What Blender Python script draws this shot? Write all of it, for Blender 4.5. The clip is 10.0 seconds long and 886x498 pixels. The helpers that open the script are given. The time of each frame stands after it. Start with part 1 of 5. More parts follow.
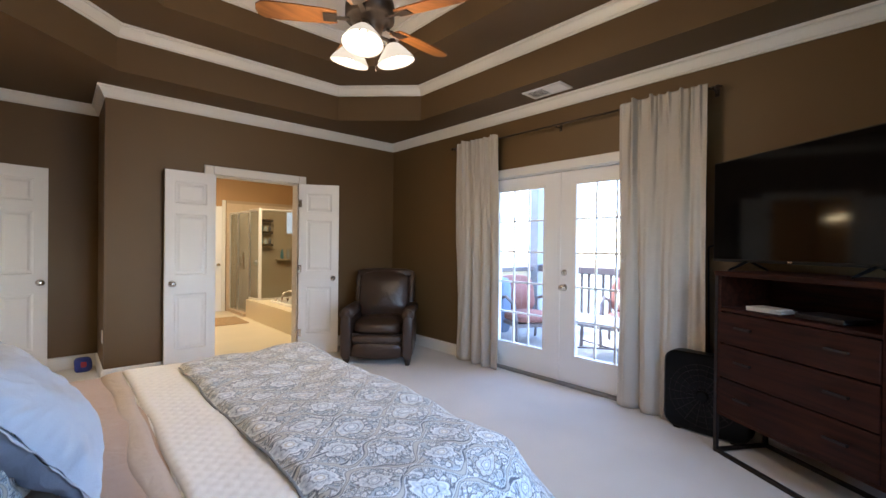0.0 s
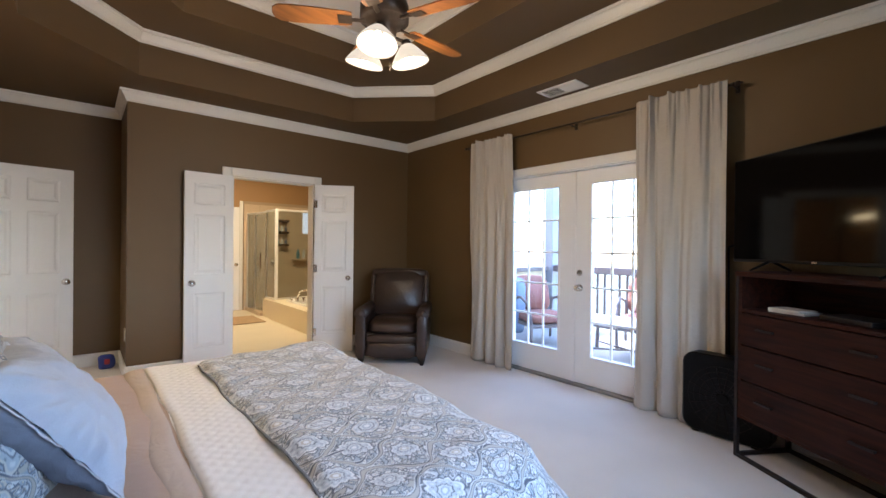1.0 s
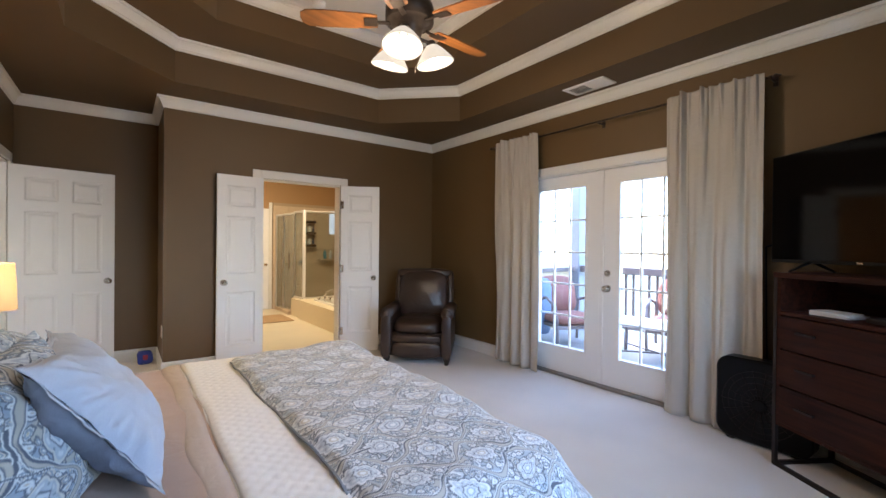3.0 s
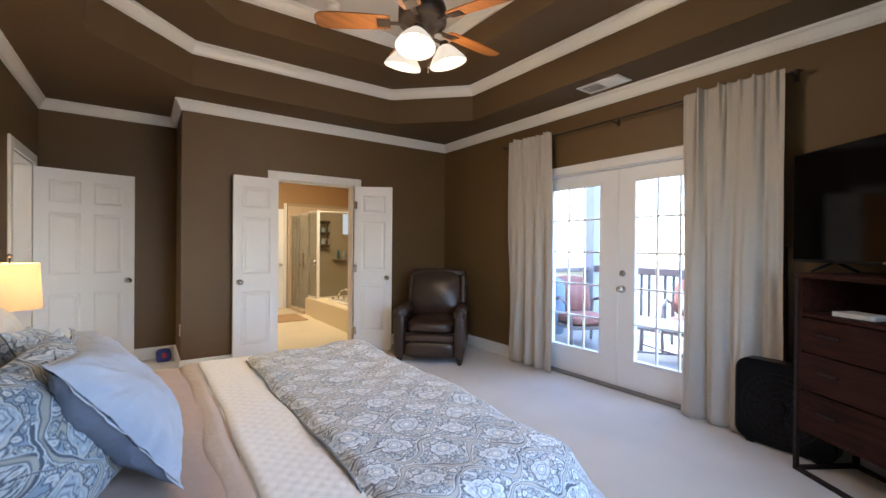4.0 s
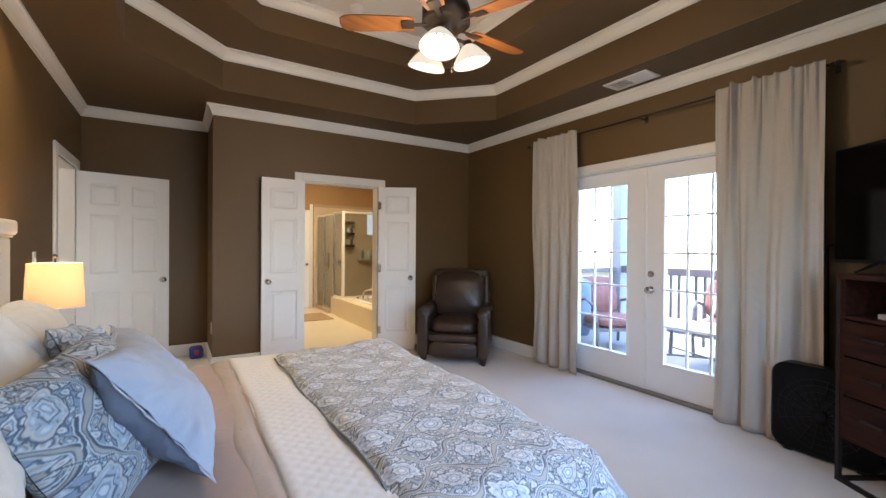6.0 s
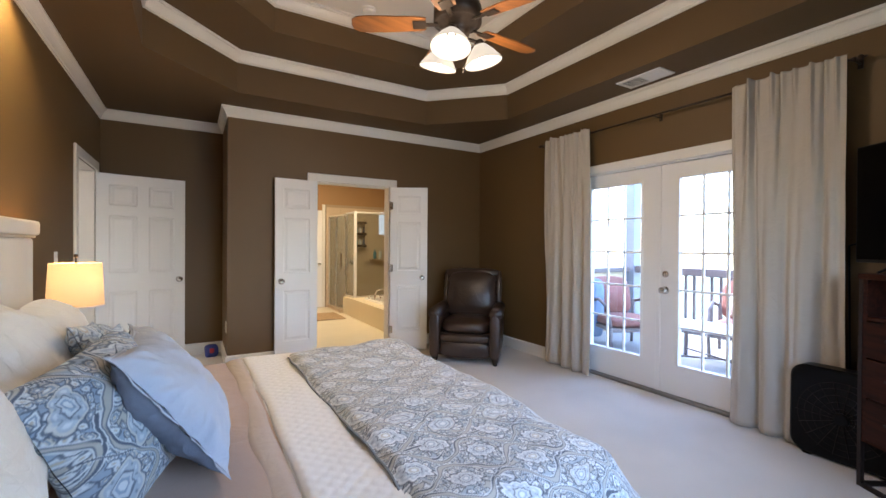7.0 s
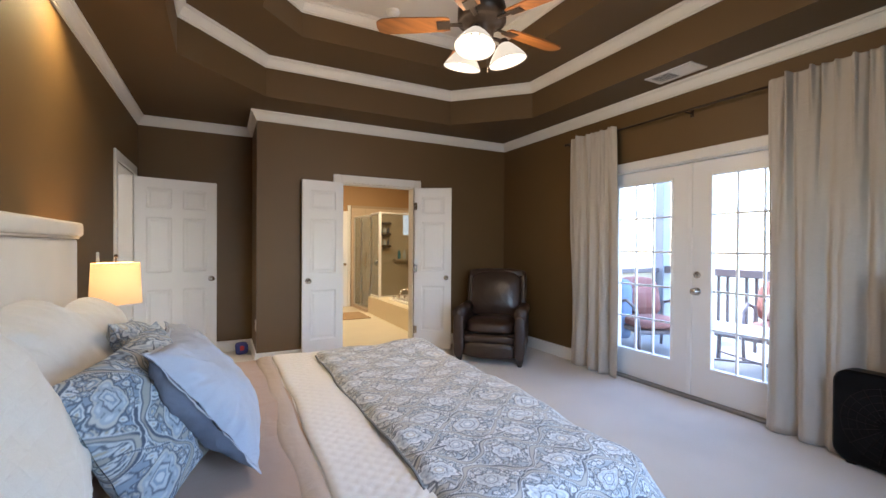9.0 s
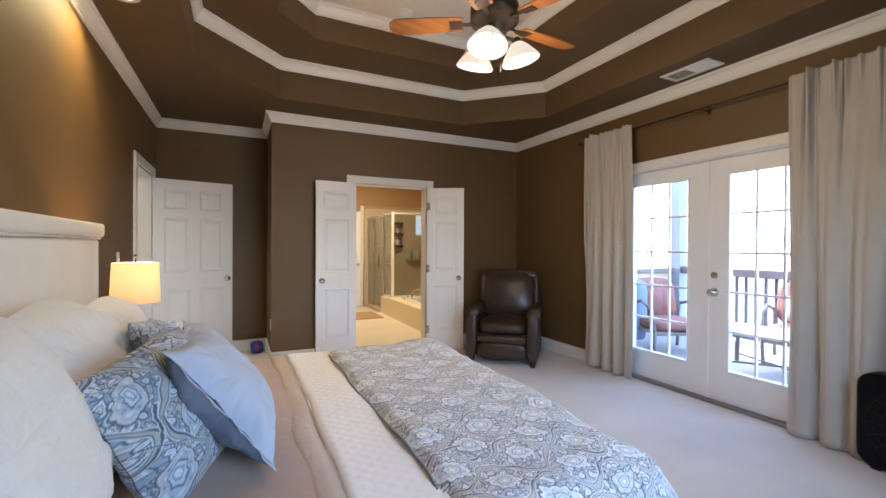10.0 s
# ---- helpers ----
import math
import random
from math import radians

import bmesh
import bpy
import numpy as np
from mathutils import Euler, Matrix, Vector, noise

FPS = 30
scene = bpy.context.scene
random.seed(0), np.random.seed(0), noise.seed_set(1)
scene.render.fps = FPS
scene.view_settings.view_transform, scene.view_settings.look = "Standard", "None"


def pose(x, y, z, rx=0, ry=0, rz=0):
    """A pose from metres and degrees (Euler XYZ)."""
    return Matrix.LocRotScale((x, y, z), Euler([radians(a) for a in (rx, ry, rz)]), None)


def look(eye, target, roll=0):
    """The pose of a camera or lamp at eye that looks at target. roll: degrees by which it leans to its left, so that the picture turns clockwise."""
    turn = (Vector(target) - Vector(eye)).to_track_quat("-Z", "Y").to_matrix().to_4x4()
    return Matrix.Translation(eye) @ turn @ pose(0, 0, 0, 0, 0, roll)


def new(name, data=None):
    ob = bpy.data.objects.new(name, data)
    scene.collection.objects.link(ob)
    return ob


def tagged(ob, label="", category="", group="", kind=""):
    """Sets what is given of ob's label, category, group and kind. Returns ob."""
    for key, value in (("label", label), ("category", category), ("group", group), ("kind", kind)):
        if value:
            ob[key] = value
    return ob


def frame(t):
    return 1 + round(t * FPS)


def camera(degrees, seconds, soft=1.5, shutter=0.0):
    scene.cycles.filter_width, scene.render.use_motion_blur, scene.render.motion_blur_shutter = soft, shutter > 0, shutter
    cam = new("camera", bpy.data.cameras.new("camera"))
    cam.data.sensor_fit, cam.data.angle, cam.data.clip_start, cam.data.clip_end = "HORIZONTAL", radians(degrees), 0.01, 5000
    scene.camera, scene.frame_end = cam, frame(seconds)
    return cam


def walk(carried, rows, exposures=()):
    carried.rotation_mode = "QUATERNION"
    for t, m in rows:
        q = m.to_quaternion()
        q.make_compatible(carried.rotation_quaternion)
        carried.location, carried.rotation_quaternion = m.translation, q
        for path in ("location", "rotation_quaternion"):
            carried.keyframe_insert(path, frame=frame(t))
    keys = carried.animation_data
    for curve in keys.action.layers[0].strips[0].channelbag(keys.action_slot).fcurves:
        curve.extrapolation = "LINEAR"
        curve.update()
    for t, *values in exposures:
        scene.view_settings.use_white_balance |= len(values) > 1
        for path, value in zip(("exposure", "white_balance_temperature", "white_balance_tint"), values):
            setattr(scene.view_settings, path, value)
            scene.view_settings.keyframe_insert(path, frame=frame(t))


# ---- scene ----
cam = camera(92.4, 10.0)

PATH = [
    (0, pose(0.0071, -0.0055, 1.30, 89.71, -0.66, -42.17)),
    (0.5, pose(0.0062, -0.0048, 1.30, 89.71, -0.64, -41.15)),
    (1, pose(0.0056, -0.0042, 1.30, 89.69, -0.63, -40.29)),
    (1.5, pose(0.0050, -0.0037, 1.30, 89.70, -0.61, -39.53)),
    (2, pose(0.0043, -0.0031, 1.30, 89.69, -0.61, -38.73)),
    (2.5, pose(0.0036, -0.0026, 1.30, 89.69, -0.59, -37.87)),
    (4, pose(0.0014, -0.0010, 1.30, 89.66, -0.52, -35.29)),
    (4.5, pose(0.0007, -0.0005, 1.30, 89.65, -0.48, -34.45)),
    (5, pose(0.0000, 0.0000, 1.30, 89.64, -0.47, -33.63)),
    (5.5, pose(-0.0006, 0.0004, 1.30, 89.65, -0.46, -32.89)),
    (7, pose(-0.0027, 0.0017, 1.30, 89.62, -0.40, -30.62)),
    (7.5, pose(-0.0034, 0.0021, 1.30, 89.63, -0.38, -29.84)),
    (8, pose(-0.0041, 0.0025, 1.30, 89.63, -0.37, -29.07)),
    (8.5, pose(-0.0048, 0.0029, 1.30, 89.62, -0.36, -28.24)),
    (9, pose(-0.0056, 0.0033, 1.30, 89.62, -0.32, -27.42)),
    (9.5, pose(-0.0064, 0.0037, 1.30, 89.61, -0.31, -26.57)),
    (10, pose(-0.0072, 0.0041, 1.30, 89.62, -0.29, -25.75)),
]
walk(cam, PATH, exposures=((0, 3.75, 5800, 13), (10, 3.75, 5800, 13)))

# ---- light ----
world = bpy.data.worlds.new("world")
scene.world = world
world.use_nodes = True
wn = world.node_tree
sky = wn.nodes.new("ShaderNodeTexSky")
sky.sky_type = "NISHITA"
sky.sun_disc = False
sky.sun_elevation = radians(38)
sky.sun_rotation = radians(-8)
wn.links.new(sky.outputs[0], wn.nodes["Background"].inputs[0])
wn.nodes["Background"].inputs[1].default_value = 0.15


def lamp(name, kind, m, energy, color, size=0.1, size_y=None):
    data = bpy.data.lights.new(name, kind)
    data.energy, data.color = energy, color
    if kind == "AREA":
        data.size = size
        if size_y:
            data.shape, data.size_y = "RECTANGLE", size_y
    elif kind != "SUN":
        data.shadow_soft_size = size
    ob = new(name, data)
    ob.matrix_world = m
    return ob


sun = lamp("sun", "SUN", look((0, 0, 0), (0.1, -0.75, -0.65)), 0.9, (1.0, 0.95, 0.88))
sun.data.angle = radians(10)
# daylight through the glazed porch doors and through the window behind
window_daylight = lamp("window_daylight", "AREA", look((1.30, -0.80, 1.45), (1.05, 1.5, 0.3)), 1.6, (0.62, 0.80, 1.0), 1.3, 1.2)
window_daylight.data.spread = radians(125)
# electric light
FAN = (1.373, 2.172)
BULBS = [(FAN[0] + 0.155 * math.cos(a), FAN[1] + 0.155 * math.sin(a)) for a in (radians(-135.6), radians(104.4), radians(-15.6))]
for bx, by in BULBS:
    lamp("fan_bulb", "POINT", pose(bx, by, 2.445), 1.33, (1.0, 0.73, 0.43), 0.10)
lamp("lamp_bulb", "POINT", pose(-0.57, 3.15, 1.11), 1.5, (1.0, 0.60, 0.25), 0.04)
can = lamp("can_bulb", "SPOT", look((-0.66, 3.06, 2.735), (-0.76, 3.10, 0)), 7.0, (1.0, 0.75, 0.34), 0.05)
can.data.spot_size, can.data.spot_blend = radians(142), 0.75
lamp("bath_light", "AREA", look((2.3, 6.9, 2.85), (2.3, 6.9, 0)), 6.2, (1.0, 0.78, 0.44), 1.2, 1.6)

lamp("hall_light", "AREA", look((-1.8, 5.3, 2.55), (-1.8, 5.3, 0)), 1.3, (1.0, 0.85, 0.66), 0.3, 0.3)

# ---- materials ----


def mat(name, color, rough=0.6, metal=0.0, vary=0.12, scale=3.0, bump=0.0, bump_scale=200.0, spec=None, sheen=0.0, coat=0.0):
    """A surface with variation at two scales and fine relief."""
    m = bpy.data.materials.new(name)
    m.use_nodes = True
    nt = m.node_tree
    b = nt.nodes["Principled BSDF"]
    b.inputs["Roughness"].default_value = rough
    b.inputs["Metallic"].default_value = metal
    if spec is not None:
        b.inputs["Specular IOR Level"].default_value = spec
    if sheen:
        b.inputs["Sheen Weight"].default_value = sheen
    if coat:
        b.inputs["Coat Weight"].default_value = coat
    co = nt.nodes.new("ShaderNodeTexCoord")
    n1 = nt.nodes.new("ShaderNodeTexNoise")
    n1.inputs["Scale"].default_value, n1.inputs["Detail"].default_value = scale, 6
    nt.links.new(co.outputs["Object"], n1.inputs["Vector"])
    n2 = nt.nodes.new("ShaderNodeTexNoise")
    n2.inputs["Scale"].default_value, n2.inputs["Detail"].default_value = bump_scale, 3
    nt.links.new(co.outputs["Object"], n2.inputs["Vector"])
    add = nt.nodes.new("ShaderNodeMath")
    add.operation = "ADD"
    nt.links.new(n1.outputs["Fac"], add.inputs[0])
    nt.links.new(n2.outputs["Fac"], add.inputs[1])
    ramp = nt.nodes.new("ShaderNodeValToRGB")
    ramp.color_ramp.elements[0].position, ramp.color_ramp.elements[1].position = 0.3, 0.7
    half = nt.nodes.new("ShaderNodeMath")
    half.operation = "MULTIPLY"
    half.inputs[1].default_value = 0.5
    nt.links.new(add.outputs[0], half.inputs[0])
    nt.links.new(half.outputs[0], ramp.inputs[0])
    c = Vector(color)
    ramp.color_ramp.elements[0].color = (*(c * (1 - vary)), 1)
    ramp.color_ramp.elements[1].color = (*(c * (1 + vary)), 1)
    nt.links.new(ramp.outputs[0], b.inputs["Base Color"])
    if bump:
        bp = nt.nodes.new("ShaderNodeBump")
        bp.inputs["Strength"].default_value, bp.inputs["Distance"].default_value = bump, 0.004
        nt.links.new(n2.outputs["Fac"], bp.inputs["Height"])
        nt.links.new(bp.outputs[0], b.inputs["Normal"])
    return m


def wood(name, dark, light, axis=0, scale=9.0, rough=0.4):
    m = mat(name, light, rough)
    nt = m.node_tree
    b = nt.nodes["Principled BSDF"]
    co = nt.nodes.new("ShaderNodeTexCoord")
    mp = nt.nodes.new("ShaderNodeMapping")
    s = [scale * 3] * 3
    s[axis] = scale * 0.22
    mp.inputs["Scale"].default_value = s
    nt.links.new(co.outputs["Object"], mp.inputs[0])
    n = nt.nodes.new("ShaderNodeTexNoise")
    n.inputs["Scale"].default_value, n.inputs["Detail"].default_value, n.inputs["Distortion"].default_value = 1.6, 8, 0.6
    nt.links.new(mp.outputs[0], n.inputs["Vector"])
    r = nt.nodes.new("ShaderNodeValToRGB")
    r.color_ramp.elements[0].position, r.color_ramp.elements[1].position = 0.35, 0.68
    r.color_ramp.elements[0].color, r.color_ramp.elements[1].color = (*dark, 1), (*light, 1)
    nt.links.new(n.outputs["Fac"], r.inputs[0])
    nt.links.new(r.outputs[0], b.inputs["Base Color"])
    bp = nt.nodes.new("ShaderNodeBump")
    bp.inputs["Strength"].default_value, bp.inputs["Distance"].default_value = 0.15, 0.002
    nt.links.new(n.outputs["Fac"], bp.inputs["Height"])
    nt.links.new(bp.outputs[0], b.inputs["Normal"])
    return m


def glass(name, tint=(1, 1, 1), rough=0.0):
    m = bpy.data.materials.new(name)
    m.use_nodes = True
    nt = m.node_tree
    nt.nodes.remove(nt.nodes["Principled BSDF"])
    tr = nt.nodes.new("ShaderNodeBsdfTransparent")
    tr.inputs[0].default_value = (*tint, 1)
    gl = nt.nodes.new("ShaderNodeBsdfGlossy")
    gl.inputs["Roughness"].default_value = rough
    lw = nt.nodes.new("ShaderNodeLayerWeight")
    lw.inputs[0].default_value = 0.5
    pw = nt.nodes.new("ShaderNodeMath")
    pw.operation = "POWER"
    pw.inputs[1].default_value = 4.0
    nt.links.new(lw.outputs["Facing"], pw.inputs[0])
    fr = nt.nodes.new("ShaderNodeMath")
    fr.operation = "MULTIPLY_ADD"
    fr.inputs[1].default_value, fr.inputs[2].default_value = 0.45, 0.03
    nt.links.new(pw.outputs[0], fr.inputs[0])
    mx = nt.nodes.new("ShaderNodeMixShader")
    nt.links.new(fr.outputs[0], mx.inputs[0])
    nt.links.new(tr.outputs[0], mx.inputs[1])
    nt.links.new(gl.outputs[0], mx.inputs[2])
    nt.links.new(mx.outputs[0], nt.nodes["Material Output"].inputs[0])
    return m


def glow(name, color, strength):
    m = mat(name, color, 0.5, vary=0.02)
    b = m.node_tree.nodes["Principled BSDF"]
    b.inputs["Emission Color"].default_value = (*color, 1)
    b.inputs["Emission Strength"].default_value = strength
    return m


def smooth_step(x, lo, hi):
    t = np.clip((x - lo) / (hi - lo), 0, 1)
    return t * t * (3 - 2 * t)


def print_colours(u, v, pale, ground, dark, tan, size=1.0):
    """The printed pattern of the bedding at places u, v in metres: ogee vines, ringed flowers in the cells, small leaves between."""
    u, v = np.asarray(u) / size, np.asarray(v) / size
    pale, ground, dark, tan = (np.array(c) for c in (pale, ground, dark, tan))
    tau = 2 * np.pi
    x = u + 0.009 * np.sin(tau * (3.1 * u + 2.3 * v) + 1) + 0.004 * np.sin(tau * (9.1 * v - 5.2 * u))
    y = v + 0.008 * np.sin(tau * (2.7 * v - 3.3 * u) + 2) + 0.004 * np.sin(tau * (8.3 * u + 6.1 * v) + 4)
    W, H, A = 0.150, 0.330, 0.060

    def rnd(i, j, k):
        h = np.sin(i * 127.1 + j * 311.7 + k * 74.7) * 43758.5453
        return h - np.floor(h)

    out = np.broadcast_to(ground, u.shape + (3,)).copy()

    def lay(colour, mask):
        out[:] = out * (1 - mask[..., None]) + np.asarray(colour) * mask[..., None]

    def line(d, half, soft=0.0013):
        return 1 - smooth_step(np.abs(d), half, half + soft * 2)

    # mottled ground
    m = 0.5 + 0.5 * np.sin(tau * (5.3 * x + 1.7 * y)) * np.sin(tau * (4.1 * y - 2.2 * x) + 1)
    lay(tan, smooth_step(m, 0.55, 0.85) * 0.75)
    # curled leaves and buds scattered over the ground
    for S, k0 in ((0.064, 1.0), (0.040, 5.0)):
        gx, gy = np.floor(x / S), np.floor(y / S)
        best, bi, bj, bdx, bdy = np.full(u.shape, 9.0), gx * 0, gy * 0, gx * 0, gy * 0
        for di in (-1, 0, 1):
            for dj in (-1, 0, 1):
                i, j = gx + di, gy + dj
                dx = x - (i + 0.5 + 0.6 * (rnd(i, j, k0) - 0.5)) * S
                dy = y - (j + 0.5 + 0.6 * (rnd(i, j, k0 + 1) - 0.5)) * S
                d = np.hypot(dx, dy)
                hit = d < best
                best = np.where(hit, d, best)
                bi, bj, bdx, bdy = np.where(hit, i, bi), np.where(hit, j, bj), np.where(hit, dx, bdx), np.where(hit, dy, bdy)
        turn = tau * rnd(bi, bj, k0 + 2)
        lx, ly = bdx * np.cos(turn) + bdy * np.sin(turn), bdy * np.cos(turn) - bdx * np.sin(turn)
        ly = ly + 12 * lx * lx - 0.002
        d = np.hypot(lx * 0.85, ly * (1.3 + 22 * np.clip(lx, -0.02, 0.03)))
        r = S * (0.36 + 0.12 * rnd(bi, bj, k0 + 3)) * (1 + 0.06 * np.cos(7 * np.arctan2(ly, lx)))
        pick = rnd(bi, bj, k0 + 4)[..., None]
        fill = np.where(pick > 0.70, 0.7 * tan + 0.3 * pale, np.where(pick > 0.35, pale, 0.45 * pale + 0.55 * ground))
        lay(dark, (1 - smooth_step(d, r, r + 0.003)) * 0.9)
        lay(fill, 1 - smooth_step(d, r - 0.0055, r - 0.0025))
        lay(np.where(pick > 0.35, 0.7 * ground + 0.3 * dark, pale), line(d - r * 0.48, 0.0015))
        lay(np.where(pick > 0.70, pale, tan), 1 - smooth_step(d, r * 0.16, r * 0.16 + 0.003))
    # ringed flowers and bent drops inside the cells
    for k in range(-1, 2):
        col = np.floor(y / W + 0.5) + k
        off = np.where(np.mod(col, 2) == 1, 0.75, 0.25) * H
        row = np.floor((x - off) / H + 0.5)
        kind, swell = rnd(row, col, 3.0), 0.85 + 0.3 * rnd(row, col, 8.0)
        dx, dy = (x - off - row * H - 0.03 * (kind - 0.5)) / swell, (y - col * W) / swell
        bend = dy + np.where(kind > 0.5, 5.0, -5.0) * dx * np.abs(dx)
        th = np.arctan2(bend, dx) + 5 * kind
        r = np.hypot(dx * 0.82, bend * (1.05 + 3.0 * np.clip(dx, -0.05, 0.08)))
        petals = np.where(kind > 0.5, 9.0, 6.0)
        sc = np.abs(np.cos(petals * th / 2))
        rs = r * (1 + 0.20 * (1 - sc))
        lay(dark, (1 - smooth_step(rs, 0.066, 0.069)) * 0.9)
        lay(np.where((kind > 0.4)[..., None], pale, 0.5 * pale + 0.5 * tan), 1 - smooth_step(rs, 0.0605, 0.0635))
        lay(0.65 * ground + 0.35 * pale, 1 - smooth_step(rs, 0.053, 0.056))
        lay(dark, (1 - smooth_step(sc, 0.10, 0.32)) * smooth_step(r, 0.036, 0.040) * (1 - smooth_step(rs, 0.052, 0.055)) * 0.6)
        lay(pale, smooth_step(np.cos(petals * th), 0.2, 0.7) * smooth_step(r, 0.038, 0.041) * (1 - smooth_step(rs, 0.046, 0.050)) * 0.8)
        r2 = r * (1 + 0.22 * np.abs(np.sin(petals * th / 2)))
        lay(dark, (1 - smooth_step(r2, 0.034, 0.037)) * 0.85)
        lay(0.7 * pale + 0.3 * ground, 1 - smooth_step(r2, 0.0285, 0.0315))
        lay(np.where((kind > 0.6)[..., None], tan, ground), 1 - smooth_step(r2, 0.019, 0.022))
        lay(pale, 1 - smooth_step(r, 0.0095, 0.0125))
    # vines: a tan band between dark and pale edges, with a shoot that forks off at every joint
    for k in range(-2, 3):
        col = np.floor(y / W) + k
        sg = np.where(np.mod(col, 2) == 0, 1.0, -1.0)
        ph = tau * x / H
        d = (y - (col + 0.5) * W - sg * A * np.sin(ph)) / np.sqrt(1 + (tau * A / H * np.cos(ph)) ** 2)
        thick = 0.0068 + 0.0028 * np.sin(ph * 2 + col * 1.3)
        lay(pale, line(d, thick + 0.0050) * 0.9)
        lay(dark, line(d, thick + 0.0015) * 0.95)
        lay(0.75 * tan + 0.25 * ground, line(d, thick - 0.0020))
        lay(dark, line(d - thick * 0.8, 0.0028) * smooth_step(np.sin(ph + 0.6), 0.0, 0.6))
        px = np.mod(ph + col * 1.7, tau) / tau * H - 0.11
        dd = d - sg * (0.010 + 1.9 * np.clip(px, 0, 1) ** 1.35)
        lay(pale, line(dd, 0.0065) * (px > 0) * (px < 0.082))
        lay(dark, line(dd, 0.0036) * (px > 0) * (px < 0.080))
    return np.clip(out, 0, 1)


def printed(name):
    """Woven cotton whose colour comes from the print laid on the mesh."""
    m = mat(name, (0.5, 0.5, 0.5), 0.85, sheen=0.15)
    nt = m.node_tree
    b = nt.nodes["Principled BSDF"]
    vc = nt.nodes.new("ShaderNodeVertexColor")
    vc.layer_name = "print"
    co = nt.nodes.new("ShaderNodeTexCoord")
    fade = nt.nodes.new("ShaderNodeTexNoise")
    fade.inputs["Scale"].default_value, fade.inputs["Detail"].default_value = 9, 5
    nt.links.new(co.outputs["Object"], fade.inputs["Vector"])
    rg = nt.nodes.new("ShaderNodeMapRange")
    rg.inputs["To Min"].default_value, rg.inputs["To Max"].default_value = 0.88, 1.12
    nt.links.new(fade.outputs["Fac"], rg.inputs["Value"])
    mul = nt.nodes.new("ShaderNodeVectorMath")
    mul.operation = "SCALE"
    nt.links.new(vc.outputs["Color"], mul.inputs[0])
    nt.links.new(rg.outputs[0], mul.inputs["Scale"])
    nt.links.new(mul.outputs[0], b.inputs["Base Color"])
    weave = nt.nodes.new("ShaderNodeTexNoise")
    weave.inputs["Scale"].default_value, weave.inputs["Detail"].default_value = 70, 3
    nt.links.new(co.outputs["Object"], weave.inputs["Vector"])
    bp = nt.nodes.new("ShaderNodeBump")
    bp.inputs["Strength"].default_value, bp.inputs["Distance"].default_value = 0.25, 0.005
    nt.links.new(weave.outputs["Fac"], bp.inputs["Height"])
    nt.links.new(bp.outputs[0], b.inputs["Normal"])
    return m


def lay_print(ob, u, v, colours, size=1.0):
    rgb = print_colours(u, v, *colours, size)
    att = ob.data.color_attributes.new("print", "FLOAT_COLOR", "POINT")
    att.data.foreach_set("color", np.column_stack([rgb, np.ones(len(rgb))]).astype(np.float32).ravel())


BROWN = mat("brown_paint", (0.130, 0.075, 0.026), 0.55, vary=0.06, scale=1.5, bump=0.12, bump_scale=260)
# Shade put into the colour: darker than the walls, since bulbs light it unblocked.
TRAYDIM = mat("dimmed_ceiling_brown", (0.110, 0.065, 0.025), 0.7, vary=0.05, scale=1.5, bump=0.1, bump_scale=260)
TRIM = mat("white_trim_paint", (0.78, 0.75, 0.70), 0.35, vary=0.03, scale=2, bump=0.03, bump_scale=90)
DOORWHITE = mat("white_door_paint", (0.82, 0.80, 0.78), 0.4, vary=0.03, scale=2, bump=0.05, bump_scale=120)
CEIL = mat("white_ceiling_paint", (0.72, 0.67, 0.60), 0.8, vary=0.03, bump=0.15, bump_scale=300)
CARPET = mat("cream_carpet", (0.66, 0.61, 0.55), 0.95, vary=0.17, scale=1.4, bump=0.6, bump_scale=420, sheen=0.3)
CURTAIN = mat("linen_curtain", (0.48, 0.435, 0.375), 0.85, vary=0.05, scale=4, bump=0.25, bump_scale=500, sheen=0.2)
BRONZE = mat("bronze", (0.05, 0.035, 0.028), 0.42, 0.7, vary=0.2, bump_scale=60)
BLACKSTEEL = mat("dark_steel", (0.03, 0.022, 0.02), 0.5, 0.6, vary=0.2, bump_scale=80)
WALNUT = wood("dark_walnut", (0.014, 0.0042, 0.0024), (0.043, 0.0120, 0.0062), axis=0, scale=7, rough=0.55)
WALNUT.node_tree.nodes["Principled BSDF"].inputs["Specular IOR Level"].default_value = 0.12
CHROME = mat("satin_nickel", (0.62, 0.58, 0.53), 0.22, 1.0, vary=0.05)
LEATHER = mat("brown_leather", (0.036, 0.020, 0.014), 0.33, vary=0.35, scale=5, bump=0.12, bump_scale=180, spec=0.6)
FANBLACK = mat("glossy_black_plastic", (0.0025, 0.0025, 0.003), 0.30, vary=0.2, bump=0.05, bump_scale=90, spec=0.14)
BLACK = mat("black_plastic", (0.006, 0.006, 0.007), 0.45, vary=0.2, bump=0.1, bump_scale=120, spec=0.25)
SCREEN = mat("tv_screen", (0.0016, 0.0016, 0.0018), 0.07, vary=0.02, spec=0.24)
PANE = glass("window_glass")
SHOWERGLASS = glass("shower_glass", (0.80, 0.84, 0.84))
DUVET, SHAM = printed("printed_duvet_cotton"), printed("printed_sham_cotton")
DUVETCOLOURS = ((0.76, 0.77, 0.78), (0.40, 0.45, 0.51), (0.10, 0.11, 0.14), (0.50, 0.455, 0.39))
SHAMCOLOURS = ((0.56, 0.59, 0.61), (0.25, 0.31, 0.39), (0.08, 0.10, 0.14), (0.42, 0.38, 0.31))
